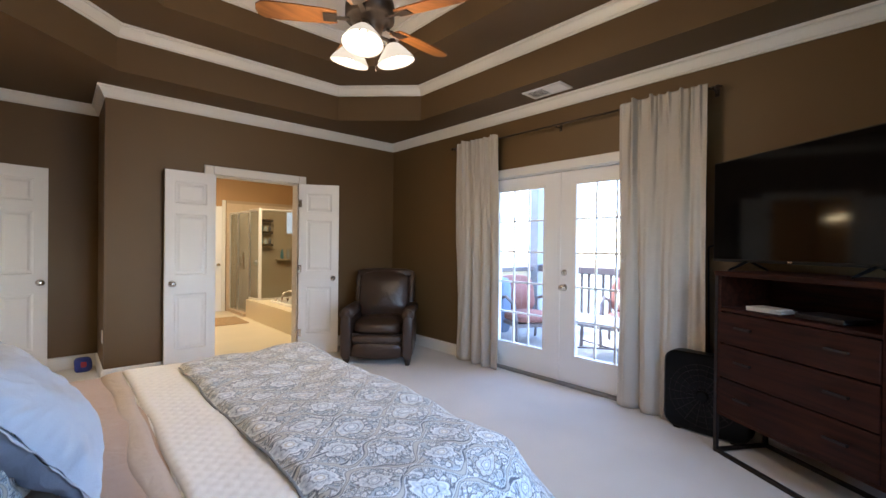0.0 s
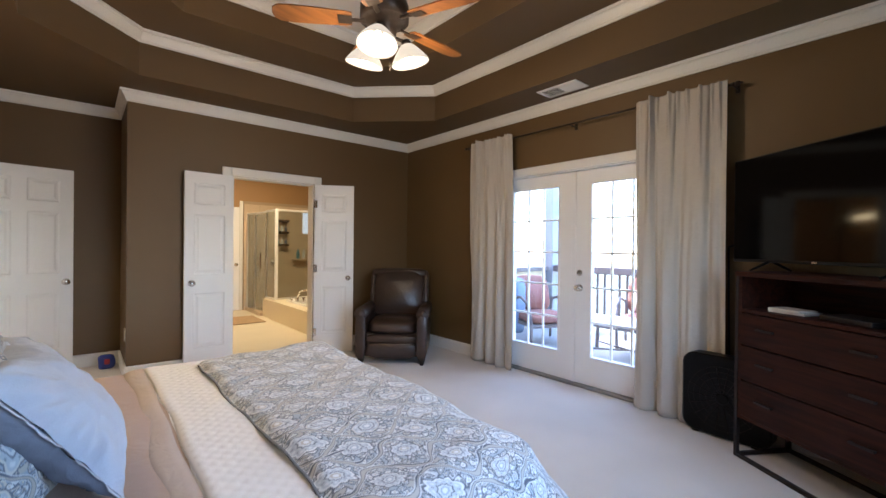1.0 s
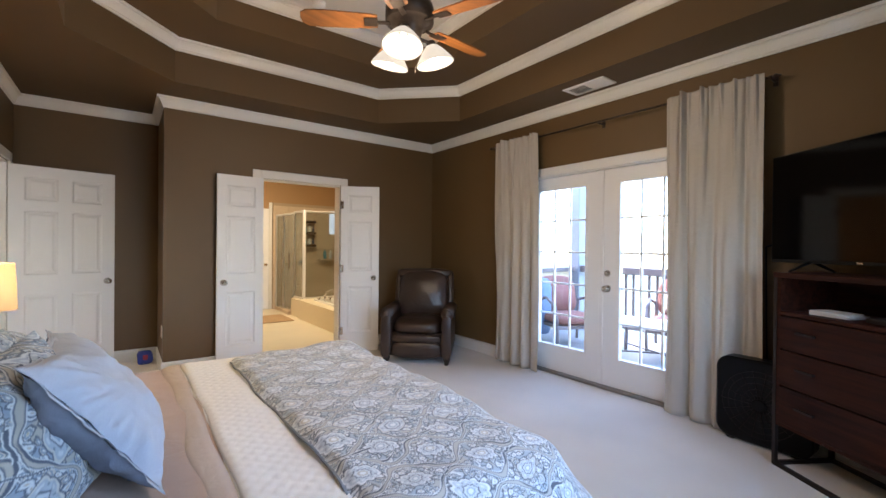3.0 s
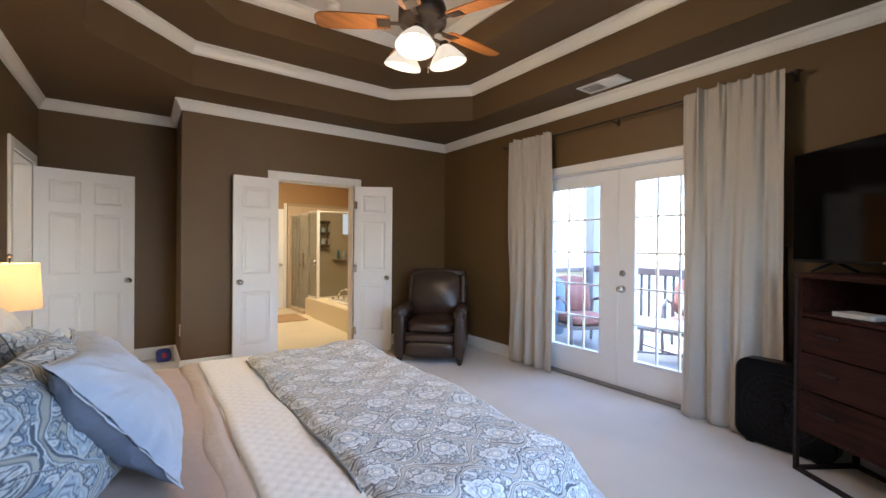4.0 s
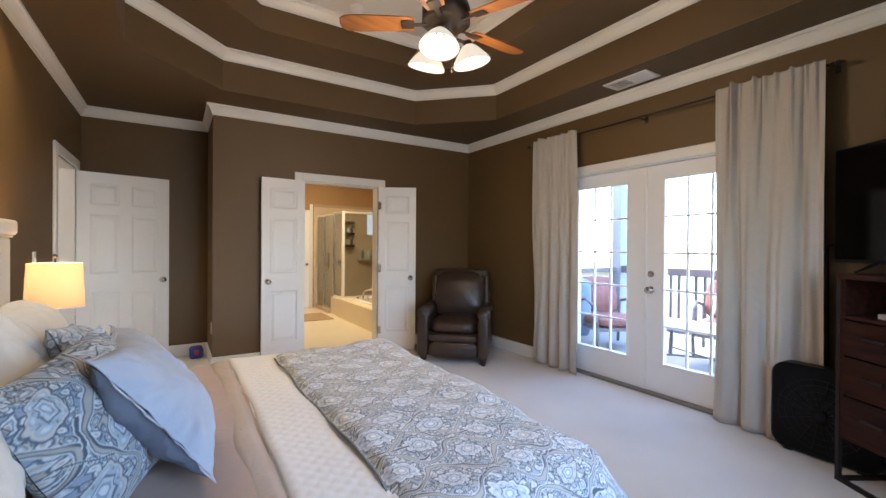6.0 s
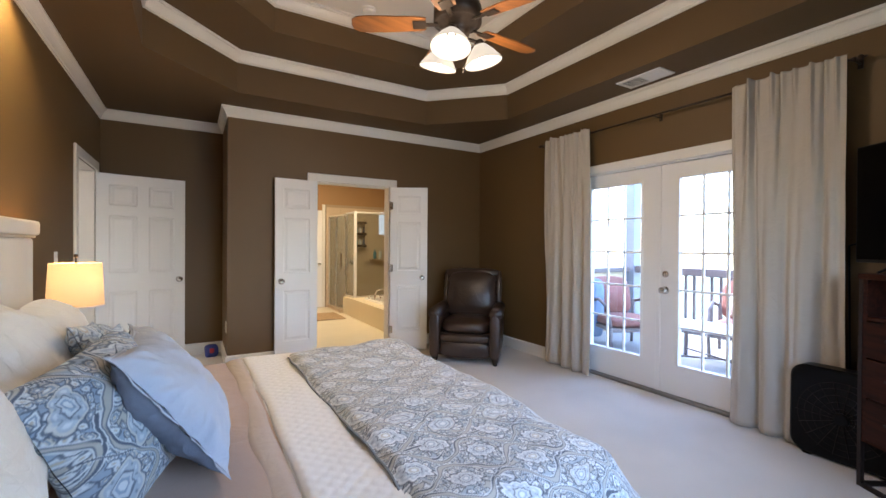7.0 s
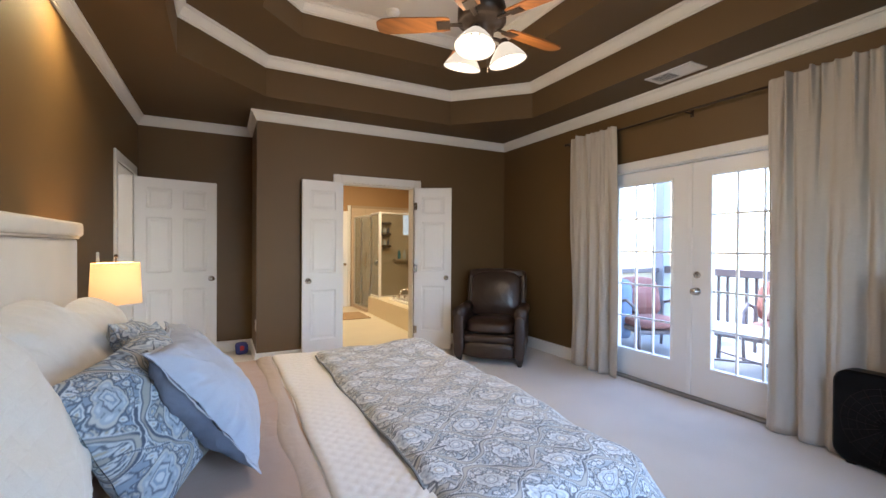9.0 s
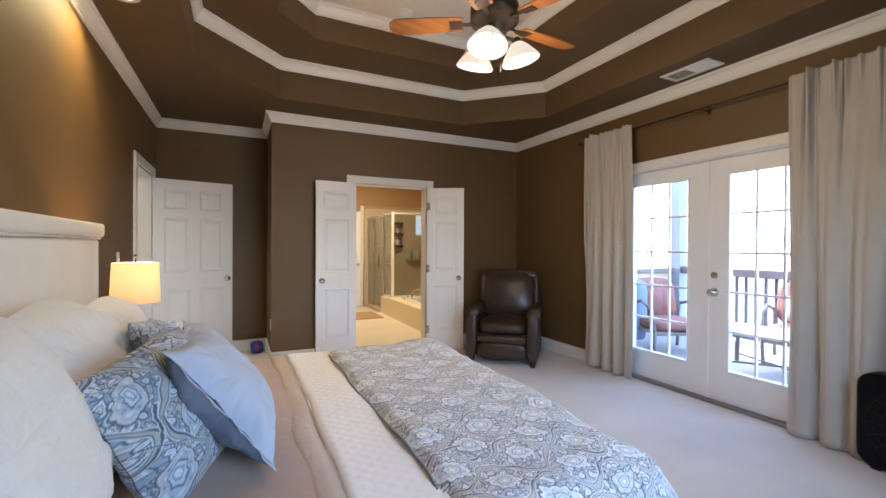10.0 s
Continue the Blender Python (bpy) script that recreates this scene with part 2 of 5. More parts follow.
TANSHEET = mat("tan_blanket", (0.42, 0.30, 0.235), 0.9, vary=0.06, scale=3, bump=0.2, bump_scale=350, sheen=0.2)
TANBAND = mat("mushroom_sheet_band", (0.50, 0.42, 0.37), 0.9, vary=0.06, scale=3, bump=0.2, bump_scale=350)
QUILT = mat("white_quilt", (0.80, 0.775, 0.76), 0.9, vary=0.04, scale=5, bump=0.2, bump_scale=300, sheen=0.2)
LINEN = mat("cream_linen", (0.66, 0.61, 0.55), 0.9, vary=0.06, scale=5, bump=0.25, bump_scale=400)
WHITEPILLOW = mat("cream_cotton", (0.63, 0.585, 0.525), 0.9, vary=0.05, scale=4, bump=0.2, bump_scale=300, sheen=0.2)


def stitched(m, size, strength):
    """Adds a quilting grid to the relief of a cloth."""
    nt = m.node_tree
    co = nt.nodes.new("ShaderNodeTexCoord")
    vo = nt.nodes.new("ShaderNodeTexVoronoi")
    vo.feature, vo.inputs["Scale"].default_value, vo.inputs["Randomness"].default_value = "DISTANCE_TO_EDGE", 1 / size, 0.0
    nt.links.new(co.outputs["UV"], vo.inputs["Vector"])
    pw = nt.nodes.new("ShaderNodeMath")
    pw.operation = "POWER"
    pw.inputs[1].default_value = 0.35
    nt.links.new(vo.outputs["Distance"], pw.inputs[0])
    bp = nt.nodes.new("ShaderNodeBump")
    bp.inputs["Strength"].default_value, bp.inputs["Distance"].default_value = strength, 0.012
    nt.links.new(pw.outputs[0], bp.inputs["Height"])
    old = nt.nodes["Principled BSDF"].inputs["Normal"].links[0].from_socket
    nt.links.new(old, bp.inputs["Normal"])
    nt.links.new(bp.outputs[0], nt.nodes["Principled BSDF"].inputs["Normal"])
    return m


stitched(WHITEPILLOW, 0.045, 0.18)
BLUELIGHT = mat("pale_blue_cotton", (0.39, 0.42, 0.50), 0.9, vary=0.05, scale=4, bump=0.2, bump_scale=350)
BLUEDARK = mat("slate_blue_cotton", (0.16, 0.19, 0.26), 0.9, vary=0.08, scale=6, bump=0.25, bump_scale=350)
FANWOOD = wood("fan_blade_oak", (0.14, 0.05, 0.011), (0.26, 0.10, 0.024), axis=0, scale=5)
FANMETAL = mat("antique_bronze", (0.045, 0.034, 0.028), 0.35, 0.85, vary=0.3, bump_scale=40)
SHADEGLASS = glow("frosted_glass_lit", (1.0, 0.84, 0.62), 0.06)
for el in SHADEGLASS.node_tree.nodes["Color Ramp"].color_ramp.elements:
    el.color = (0.10, 0.085, 0.065, 1)
LAMPSHADE = glow("lamp_shade_lit", (1.0, 0.70, 0.38), 0.05)
lsn = LAMPSHADE.node_tree
lst = lsn.nodes.new("ShaderNodeBsdfTranslucent")
lst.inputs[0].default_value = (0.062, 0.049, 0.033, 1)
lsm = lsn.nodes.new("ShaderNodeMixShader")
lsm.inputs[0].default_value = 0.6
lsn.links.new(lsn.nodes["Principled BSDF"].outputs[0], lsm.inputs[1])
lsn.links.new(lst.outputs[0], lsm.inputs[2])
lsn.links.new(lsm.outputs[0], lsn.nodes["Material Output"].inputs[0])
BATHWALL = mat("bath_tan_paint", (0.38, 0.22, 0.095), 0.6, vary=0.04)
BATHTILE = mat("beige_tile", (0.56, 0.43, 0.30), 0.3, vary=0.08, scale=6)
SHOWERFRAME = mat("polished_aluminium", (0.78, 0.75, 0.70), 0.32, 0.7, vary=0.04)
BRIGHTMETAL = mat("brushed_aluminium", (0.86, 0.85, 0.84), 0.5, 0.35, vary=0.04)
GROUT = mat("brown_grout", (0.40, 0.30, 0.20), 0.8, vary=0.1, scale=20)
BATHFLOOR = mat("cream_floor_tile", (0.70, 0.62, 0.47), 0.35, vary=0.06, scale=3)
TUB = mat("cream_tub", (0.78, 0.68, 0.48), 0.3, vary=0.03)
ENAMEL = mat("white_enamel", (0.82, 0.80, 0.76), 0.15, vary=0.02)
DECK = mat("grey_porch_boards", (0.42, 0.42, 0.43), 0.7, vary=0.12, scale=2)
# Dark paint of railing and chairs, lightened in the colour for outdoor glare.
RAILHAZED = mat("hazed_rail_paint", (0.18, 0.15, 0.15), 0.5, vary=0.1)
POST = mat("grey_post_paint", (0.27, 0.30, 0.36), 0.6, vary=0.1)



def wrinkled(m, scale, strength, distance=0.02):
    """Adds soft creases to a cloth or hide."""
    nt = m.node_tree
    co = nt.nodes.new("ShaderNodeTexCoord")
    n = nt.nodes.new("ShaderNodeTexNoise")
    n.inputs["Scale"].default_value, n.inputs["Detail"].default_value, n.inputs["Distortion"].default_value = scale, 3, 1.2
    nt.links.new(co.outputs["Object"], n.inputs["Vector"])
    bp = nt.nodes.new("ShaderNodeBump")
    bp.inputs["Strength"].default_value, bp.inputs["Distance"].default_value = strength, distance
    nt.links.new(n.outputs["Fac"], bp.inputs["Height"])
    b = nt.nodes["Principled BSDF"].inputs["Normal"]
    if b.links:
        nt.links.new(b.links[0].from_socket, bp.inputs["Normal"])
    nt.links.new(bp.outputs[0], b)


for cloth_, sc_, st_ in ((BLUELIGHT, 9, 0.5), (BLUEDARK, 10, 0.55), (TANSHEET, 6, 0.35), (TANBAND, 8, 0.45), (WHITEPILLOW, 7, 0.55), (LEATHER, 9, 0.22), (CURTAIN, 9, 0.25), (LINEN, 12, 0.15)):
    wrinkled(cloth_, sc_, st_)

# ---- mesh helpers ----


def part(name, bm, material, parent=None, label="", smooth=False):
    """Links a bmesh as one mesh object, under a thing or part when one is given."""
    me = bpy.data.meshes.new(name)
    bmesh.ops.recalc_face_normals(bm, faces=bm.faces)
    bm.to_mesh(me)
    bm.free()
    for p in me.polygons:
        p.use_smooth = smooth
    if material:
        me.materials.append(material)
    ob = new(name, me)
    if parent:
        ob.parent = parent
    if label:
        ob["label"] = label
    return ob


def thing(name, m, label, category, group="", kind=""):
    ob = new(name)
    ob.empty_display_size = 0.1
    ob.matrix_world = m
    return tagged(ob, label, category, group, kind)


def boxes(*dims, bevel=0.0, seg=1):
    """One bmesh of boxes given as x0, x1, y0, y1, z0, z1."""
    bm = bmesh.new()
    for x0, x1, y0, y1, z0, z1 in dims:
        m = Matrix.Translation(((x0 + x1) / 2, (y0 + y1) / 2, (z0 + z1) / 2)) @ Matrix.Diagonal((x1 - x0, y1 - y0, z1 - z0, 1))
        bmesh.ops.create_cube(bm, size=1, matrix=m)
    if bevel:
        bmesh.ops.bevel(bm, geom=bm.edges[:], offset=bevel, segments=seg, affect="EDGES", profile=0.5)
    return bm


def box(*d, bevel=0.0, seg=1):
    return boxes(d, bevel=bevel, seg=seg)


def rod(a, b, r, n=10, r2=None):
    bm = bmesh.new()
    a, b = Vector(a), Vector(b)
    m = Matrix.Translation((a + b) / 2) @ (b - a).to_track_quat("Z", "Y").to_matrix().to_4x4()
    bmesh.ops.create_cone(bm, cap_ends=True, segments=n, radius1=r, radius2=r if r2 is None else r2, depth=(b - a).length, matrix=m)
    return bm


def lathe(profile, n=20, m=Matrix(), closed=False):
    """A turned form from (radius, height) pairs."""
    bm = bmesh.new()
    rings = []
    for r, z in profile:
        rings.append([bm.verts.new(m @ Vector((max(r, 1e-4) * math.cos(2 * math.pi * k / n), max(r, 1e-4) * math.sin(2 * math.pi * k / n), z))) for k in range(n)])
    for a, b in zip(rings, rings[1:]):
        for k in range(n):
            bm.faces.new((a[k], a[(k + 1) % n], b[(k + 1) % n], b[k]))
    if not closed:
        bm.faces.new(rings[0][::-1])
        bm.faces.new(rings[-1])
    return bm


def ball(c, r, s=(1, 1, 1), n=12):
    bm = bmesh.new()
    bmesh.ops.create_uvsphere(bm, u_segments=n, v_segments=max(6, n // 2 + 2), radius=r, matrix=Matrix.Translation(c) @ Matrix.Diagonal((*s, 1)))
    return bm


def join(*bms):
    out = bmesh.new()
    for b in bms:
        me = bpy.data.meshes.new("tmp")
        b.to_mesh(me)
        b.free()
        out.from_mesh(me)
        bpy.data.meshes.remove(me)
    return out


def sweep(path, profile, closed=False):
    """A moulding: (out, up) profile along a plan path; out is to the left of the way."""
    bm = bmesh.new()
    n = len(path)
    rings = []
    for i in range(n):
        p = Vector(path[i])
        prev = Vector(path[i - 1]) if closed or i else None
        nxt = Vector(path[(i + 1) % n]) if closed or i < n - 1 else None
        d1 = (p - prev).normalized() if prev else (nxt - p).normalized()
        d2 = (nxt - p).normalized() if nxt else d1
        n1, n2 = Vector((-d1.y, d1.x)), Vector((-d2.y, d2.x))
        mit = (n1 + n2) / (1 + n1.dot(n2))
        rings.append([bm.verts.new((p.x + mit.x * o, p.y + mit.y * o, z)) for o, z in profile])
    k = len(profile)
    for i in range(n if closed else n - 1):
        a, b = rings[i], rings[(i + 1) % n]
        for j in range(k):
            bm.faces.new((a[j], a[(j + 1) % k], b[(j + 1) % k], b[j]))
    if not closed:
        bm.faces.new(rings[0])
        bm.faces.new(rings[-1][::-1])
    return bm


def structure(name, bm, material, label, category, smooth=False):
    return tagged(part(name, bm, material, smooth=smooth), label, category, kind="structure")


# ---- the room ----
R, L, F, F2, B, JOG = 3.55, -0.85, 4.98, 5.80, -0.78, 0.32
H = 2.745
T = 0.14
structure("floor", boxes((L - T, R + 0.001, B - T, F, -0.12, 0), (L - T, JOG, F, F2, -0.12, 0)), CARPET, "cream cut-pile carpet over the whole bedroom", "carpet")
structure("wall_north", boxes((JOG, 1.225, F, F + T, 0, H), (2.155, R + T, F, F + T, 0, H), (1.225, 2.155, F, F + T, 2.04, H)), BROWN,
          "dark brown painted wall with the bathroom doorway", "wall")
structure("wall_alcove_side", box(JOG, JOG + T, F + T, F2 + T, 0, H), BROWN, "dark brown painted return wall of the alcove", "wall")
structure("wall_alcove_back", box(L - T, JOG, F2, F2 + T, 0, H), BROWN, "dark brown painted wall behind the open panelled door", "wall")
structure("wall_west", boxes((L - T, L, B, 4.69, 0, H), (L - T, L, 5.53, F2, 0, H), (L - T, L, 4.69, 5.53, 2.05, H)), BROWN,
          "brown painted wall behind the bed", "wall")
structure("wall_east", boxes((R, R + T, B, 1.34, 0, H), (R, R + T, 3.23, F, 0, H), (R, R + T, 1.34, 3.23, 2.05, H)), BROWN,
          "brown painted wall with the glazed porch doors", "wall")
structure("wall_south", boxes((L - T, 0.60, B - T, B, 0, H), (2.00, R + T, B - T, B, 0, H), (0.60, 2.00, B - T, B, 0, 0.85), (0.60, 2.00, B - T, B, 2.05, H)), BROWN,
          "brown painted wall with a window", "wall")


def octagon(x0, x1, y0, y1, c):
    return [(x0 + c, y0), (x1 - c, y0), (x1, y0 + c), (x1, y1 - c), (x1 - c, y1), (x0 + c, y1), (x0, y1 - c), (x0, y0 + c)]


def inset(oct_, d):
    x0, x1 = min(p[0] for p in oct_), max(p[0] for p in oct_)
    y0, y1 = min(p[1] for p in oct_), max(p[1] for p in oct_)
    c = oct_[0][0] - x0
    return octagon(x0 + d, x1 - d, y0 + d, y1 - d, c - d * (2 - math.sqrt(2)))


def holed(outer, hole, z):
    """A flat sheet between an outer rectangle and an octagon."""
    bm = bmesh.new()
    o = [bm.verts.new((*p, z)) for p in outer]
    h = [bm.verts.new((*p, z)) for p in hole]
    es = [bm.edges.new((a[i], a[(i + 1) % len(a)])) for a in (o, h) for i in range(len(a))]
    bmesh.ops.triangle_fill(bm, use_beauty=True, edges=es)
    return bm


TRAY1 = octagon(-0.315, 3.08, -0.30, 4.47, 0.68)
TRAY2 = inset(TRAY1, 0.58)
Z1, Z2 = 3.13, 3.445


def rect(x0, x1, y0, y1):
    return [(x0, y0), (x1, y0), (x1, y1), (x0, y1)]


def shaft(ring, z0, z1):
    bm = bmesh.new()
    a = [bm.verts.new((*p, z0)) for p in ring]
    b = [bm.verts.new((*p, z1)) for p in ring]
    for i in range(len(ring)):
        j = (i + 1) % len(ring)
        bm.faces.new((a[i], a[j], b[j], b[i]))
    return bm


structure("ceiling_soffit", join(holed(rect(L - T, R + T, B - T, F2 + T), TRAY1, H), shaft(TRAY1, H, Z1)), TRAYDIM, "brown painted lower tray ceiling with an octagonal opening", "ceiling")
structure("ceiling_tray", join(holed(rect(-0.7, 3.45, -0.65, 4.82), TRAY2, Z1), shaft(TRAY2, Z1, Z2)), TRAYDIM, "brown painted upper step of the tray ceiling", "ceiling")
structure("ceiling", box(-0.1, 2.85, 0.0, 4.3, Z2, Z2 + 0.1), CEIL, "white painted ceiling at the top of the tray", "ceiling")


def crown(z, h=0.105, w=0.062):
    """Profile of a crown moulding below height z."""
    p = [(0, z - h), (0.012, z - h), (0.012, z - h + 0.016), (0.019, z - h + 0.018), (0.022, z - h + 0.030), (0.030, z - h + 0.050), (0.041, z - 0.036), (0.046, z - 0.032), (0.046, z - 0.024), (w, z - 0.020), (w, z), (0, z)]
    return p


ROOMLOOP = [(L, B), (R, B), (R, F), (JOG, F), (JOG, F2), (L, F2)]
structure("crown_molding", sweep(ROOMLOOP, crown(H - 0.002), True), TRIM, "white painted crown moulding round the room", "moulding")
structure("tray_molding_lower", sweep(TRAY1, crown(Z1 - 0.002), True), TRIM, "white painted crown moulding in the tray", "moulding")
structure("tray_molding_upper", sweep(TRAY2, crown(Z2 - 0.002), True), TRIM, "white painted crown moulding under the top ceiling", "moulding")
BASE = [(0, 0), (0.016, 0), (0.016, 0.112), (0.010, 0.128), (0, 0.133)]
for i, pth in enumerate(([(R, 3.30), (R, F), (2.20, F)], [(1.14, F), (JOG, F), (JOG, F2), (L, F2), (L, 5.63)], [(L, 4.60), (L, B), (R, B), (R, 1.26)])):
    structure("baseboard", sweep(pth, BASE), TRIM, "white painted baseboard", "baseboard")

# ---- doors and openings ----


def casing(name, rects, label):
    """Door or window trim of flat boards with a stepped outer bead."""
    return structure(name, boxes(*rects, bevel=0.006), TRIM, label, "door trim")


casing("bath_door_trim", ((1.135, 1.225, F - 0.022, F, 0, 2.13), (2.155, 2.245, F - 0.022, F, 0, 2.13), (1.2255, 2.1545, F - 0.022, F, 2.04, 2.13)), "white painted casing of the bathroom doorway")
casing("bath_door_jamb", ((1.225, 1.240, F, F + T, 0, 2.04), (2.140, 2.155, F, F + T, 0, 2.04), (1.2405, 2.1395, F, F + T, 2.025, 2.04)), "white painted jamb of the bathroom doorway")
casing("hall_door_trim", ((L, L + 0.022, 4.60, 4.69, 0, 2.14), (L, L + 0.022, 5.53, 5.62, 0, 2.14), (L, L + 0.022, 4.6905, 5.5295, 2.05, 2.14)), "white painted casing of the hall doorway")
casing("hall_door_jamb", ((L - T, L, 4.69, 4.705, 0, 2.05), (L - T, L, 5.515, 5.53, 0, 2.05), (L - T, L, 4.7055, 5.5145, 2.035, 2.05)), "white painted jamb of the hall doorway")
casing("porch_door_trim", ((R - 0.022, R, 1.25, 1.34, 0, 2.13), (R - 0.022, R, 3.23, 3.32, 0, 2.13), (R - 0.022, R, 1.3405, 3.2295, 2.045, 2.13)), "white painted casing of the porch doors")
casing("porch_door_jamb", ((R, R + T, 1.34, 1.355, 0, 2.05), (R, R + T, 3.215, 3.23, 0, 2.05), (R, R + T, 1.3555, 3.2145, 2.035, 2.05)), "white painted jamb of the porch doors")
structure("threshold", box(R - 0.01, R + T + 0.03, 1.356, 3.214, 0, 0.022, bevel=0.005), mat("dull_aluminium", (0.30, 0.29, 0.28), 0.45, 0.8), "dull metal threshold under the porch doors", "threshold")


def knob(parent, x, y, z, side):
    """A round door knob with its rose on one face."""
    k = part("door_knob", join(lathe([(0.032, 0), (0.032, 0.006), (0.014, 0.012), (0.011, 0.03), (0.022, 0.038), (0.029, 0.05), (0.026, 0.062), (0.012, 0.068)], 16, pose(x, y, z, 90 if side < 0 else -90))), CHROME, parent, "satin nickel knob", True)
    return k


def panel_door(name, m, w, cols, label, knob_sides=(-1, 1), hinge_side=-1):
    """A moulded panel door; local x runs from the hinge, y is its thickness."""
    d = thing(name, m, label, "door", kind="structure")
    h, t, st = 2.03, 0.035, 0.105 if cols == 2 else 0.085
    rows = [(0.24, 0.80), (0.99, 1.60), (1.70, 1.92)]
    pw = (w - st * (cols + 1)) / cols
    xs = [st + i * (pw + st) for i in range(cols)]
    rects = [(0, w, -0.007, 0.007, 0.01, h)]
    for yy in ((-t / 2, -0.007), (0.007, t / 2)):
        rects += [(x0, x0 + st, *yy, 0.01, h) for x0 in [i * (pw + st) for i in range(cols + 1)]]
        zs = [0.01] + [z for r in rows for z in r] + [h]
        for za, zb in zip(zs[::2], zs[1::2]):
            rects += [(x, x + pw, *yy, za, zb) for x in xs]
    part("slab", boxes(*rects), DOORWHITE, d)
    for x in xs:
        for za, zb in rows:
            bm = bmesh.new()
            for sg in (-1, 1):
                base = 0.0072 * sg
                pts = []
                for g, y in ((0.0, base + 0.0095 * sg), (0.012, base), (0.026, base), (0.046, base + 0.0075 * sg)):
                    pts.append([bm.verts.new(p) for p in ((x + g, y, za + g), (x + pw - g, y, za + g), (x + pw - g, y, zb - g), (x + g, y, zb - g))])
                for a, b in zip(pts, pts[1:]):
                    for i in range(4):
                        bm.faces.new((a[i], a[(i + 1) % 4], b[(i + 1) % 4], b[i]))
                bm.faces.new(pts[-1])
            part("panel", bm, DOORWHITE, d)
    for s in knob_sides:
        knob(d, w - 0.062, s * t / 2, 0.905, s)
    for z in (0.25, 1.02, 1.80):
        part("hinge", join(box(-0.006, 0.032, hinge_side * (t / 2 + 0.002) - 0.002, hinge_side * (t / 2 + 0.002) + 0.002, z - 0.045, z + 0.045), rod((-0.004, hinge_side * 0.022, z - 0.047), (-0.004, hinge_side * 0.022, z + 0.047), 0.007, 8)), CHROME, d)
    return d


def leaf_pose(hx, hy, fx, fy):
    return pose(hx, hy, 0, 0, 0, math.degrees(math.atan2(fy - hy, fx - hx)))


panel_door("door_1", leaf_pose(-0.845, 5.545, -0.06, 5.755), 0.80, 2, "white six-panel hall door standing wide open", (-1, ), 1)
panel_door("door_2", leaf_pose(1.232, 4.925, 0.76, 4.885), 0.462, 1, "white three-panel bathroom door leaf folded back open", (1, ), -1)
panel_door("door_3", leaf_pose(2.150, 4.935, 2.54, 4.70), 0.462, 1, "white three-panel bathroom door leaf standing half open", (-1, ), -1)


def french_door(name, y0, y1, knob_y=None):
    """A glazed fifteen-light door leaf in the porch doorway."""
    d = thing(name, pose(0, 0, 0), "white glazed porch door leaf with fifteen panes", "door", kind="structure")
    xa, xb = 3.60, 3.642
    ga, gb = y0 + 0.178, y1 - 0.178
    za, zb = 0.29, 1.90
    part("slab", boxes((xa, xb, y0, ga, 0.025, 2.032), (xa, xb, gb, y1, 0.025, 2.032), (xa, xb, ga, gb, 0.025, za), (xa, xb, ga, gb, zb, 2.032)), DOORWHITE, d)
    part("glazing_bead", boxes((xa - 0.008, xa, ga - 0.022, ga, za - 0.022, zb + 0.022), (xa - 0.008, xa, gb, gb + 0.022, za - 0.022, zb + 0.022),
                               (xa - 0.008, xa, ga + 0.0005, gb - 0.0005, za - 0.022, za), (xa - 0.008, xa, ga + 0.0005, gb - 0.0005, zb, zb + 0.022), bevel=0.003), DOORWHITE, d)
    cw, rh = (gb - ga) / 3, (zb - za) / 5
    for i in (1, 2):
        part("muntin", box(3.608, 3.634, ga + i * cw - 0.009, ga + i * cw + 0.009, za, zb, bevel=0.004), DOORWHITE, d)
    for j in range(1, 5):
        part("muntin", box(3.6085, 3.6335, ga, gb, za + j * rh - 0.009, za + j * rh + 0.009, bevel=0.004), DOORWHITE, d)
    for i in range(3):
        for j in range(5):
            p = part("pane", box(3.619, 3.623, ga + i * cw, ga + (i + 1) * cw, za + j * rh, za + (j + 1) * rh), PANE, d)
            p.visible_shadow = False
    if knob_y:
        turn = Matrix.Translation((xa, knob_y, 0.925)) @ Matrix.Rotation(radians(-90), 4, "Y")
        part("door_knob", lathe([(0.034, 0), (0.034, 0.006), (0.014, 0.012), (0.011, 0.03), (0.024, 0.038), (0.031, 0.05), (0.027, 0.063), (0.012, 0.069)], 16, turn), CHROME, d, "satin nickel knob", True)
        turn = Matrix.Translation((xa, knob_y, 1.067)) @ Matrix.Rotation(radians(-90), 4, "Y")
        part("deadbolt", join(lathe([(0.030, 0), (0.030, 0.008), (0.022, 0.014), (0.004, 0.015)], 16, turn), box(xa - 0.03, xa - 0.012, knob_y - 0.005, knob_y + 0.005, 1.052, 1.082)), CHROME, d, "satin nickel deadbolt", True)
    return d


french_door("door_4", 1.357, 2.283, 2.226)
d5 = french_door("door_5", 2.289, 3.213)
part("astragal", box(3.588, 3.600, 2.268, 2.312, 0.025, 2.032, bevel=0.004), DOORWHITE, d5)

win = thing("window_1", pose(0, 0, 0), "white framed window behind the bed's near side", "window", kind="structure")
part("window_frame", boxes((0.60, 0.65, B - 0.10, B - 0.04, 0.85, 2.05), (1.95, 2.00, B - 0.10, B - 0.04, 0.85, 2.05), (0.6505, 1.9495, B - 0.10, B - 0.04, 0.85, 0.90), (0.6505, 1.9495, B - 0.10, B - 0.04, 2.0, 2.05)), TRIM, win)
wp = part("pane", box(0.65, 1.95, B - 0.085, B - 0.08, 0.90, 2.0), PANE, win)
wp.visible_shadow = False

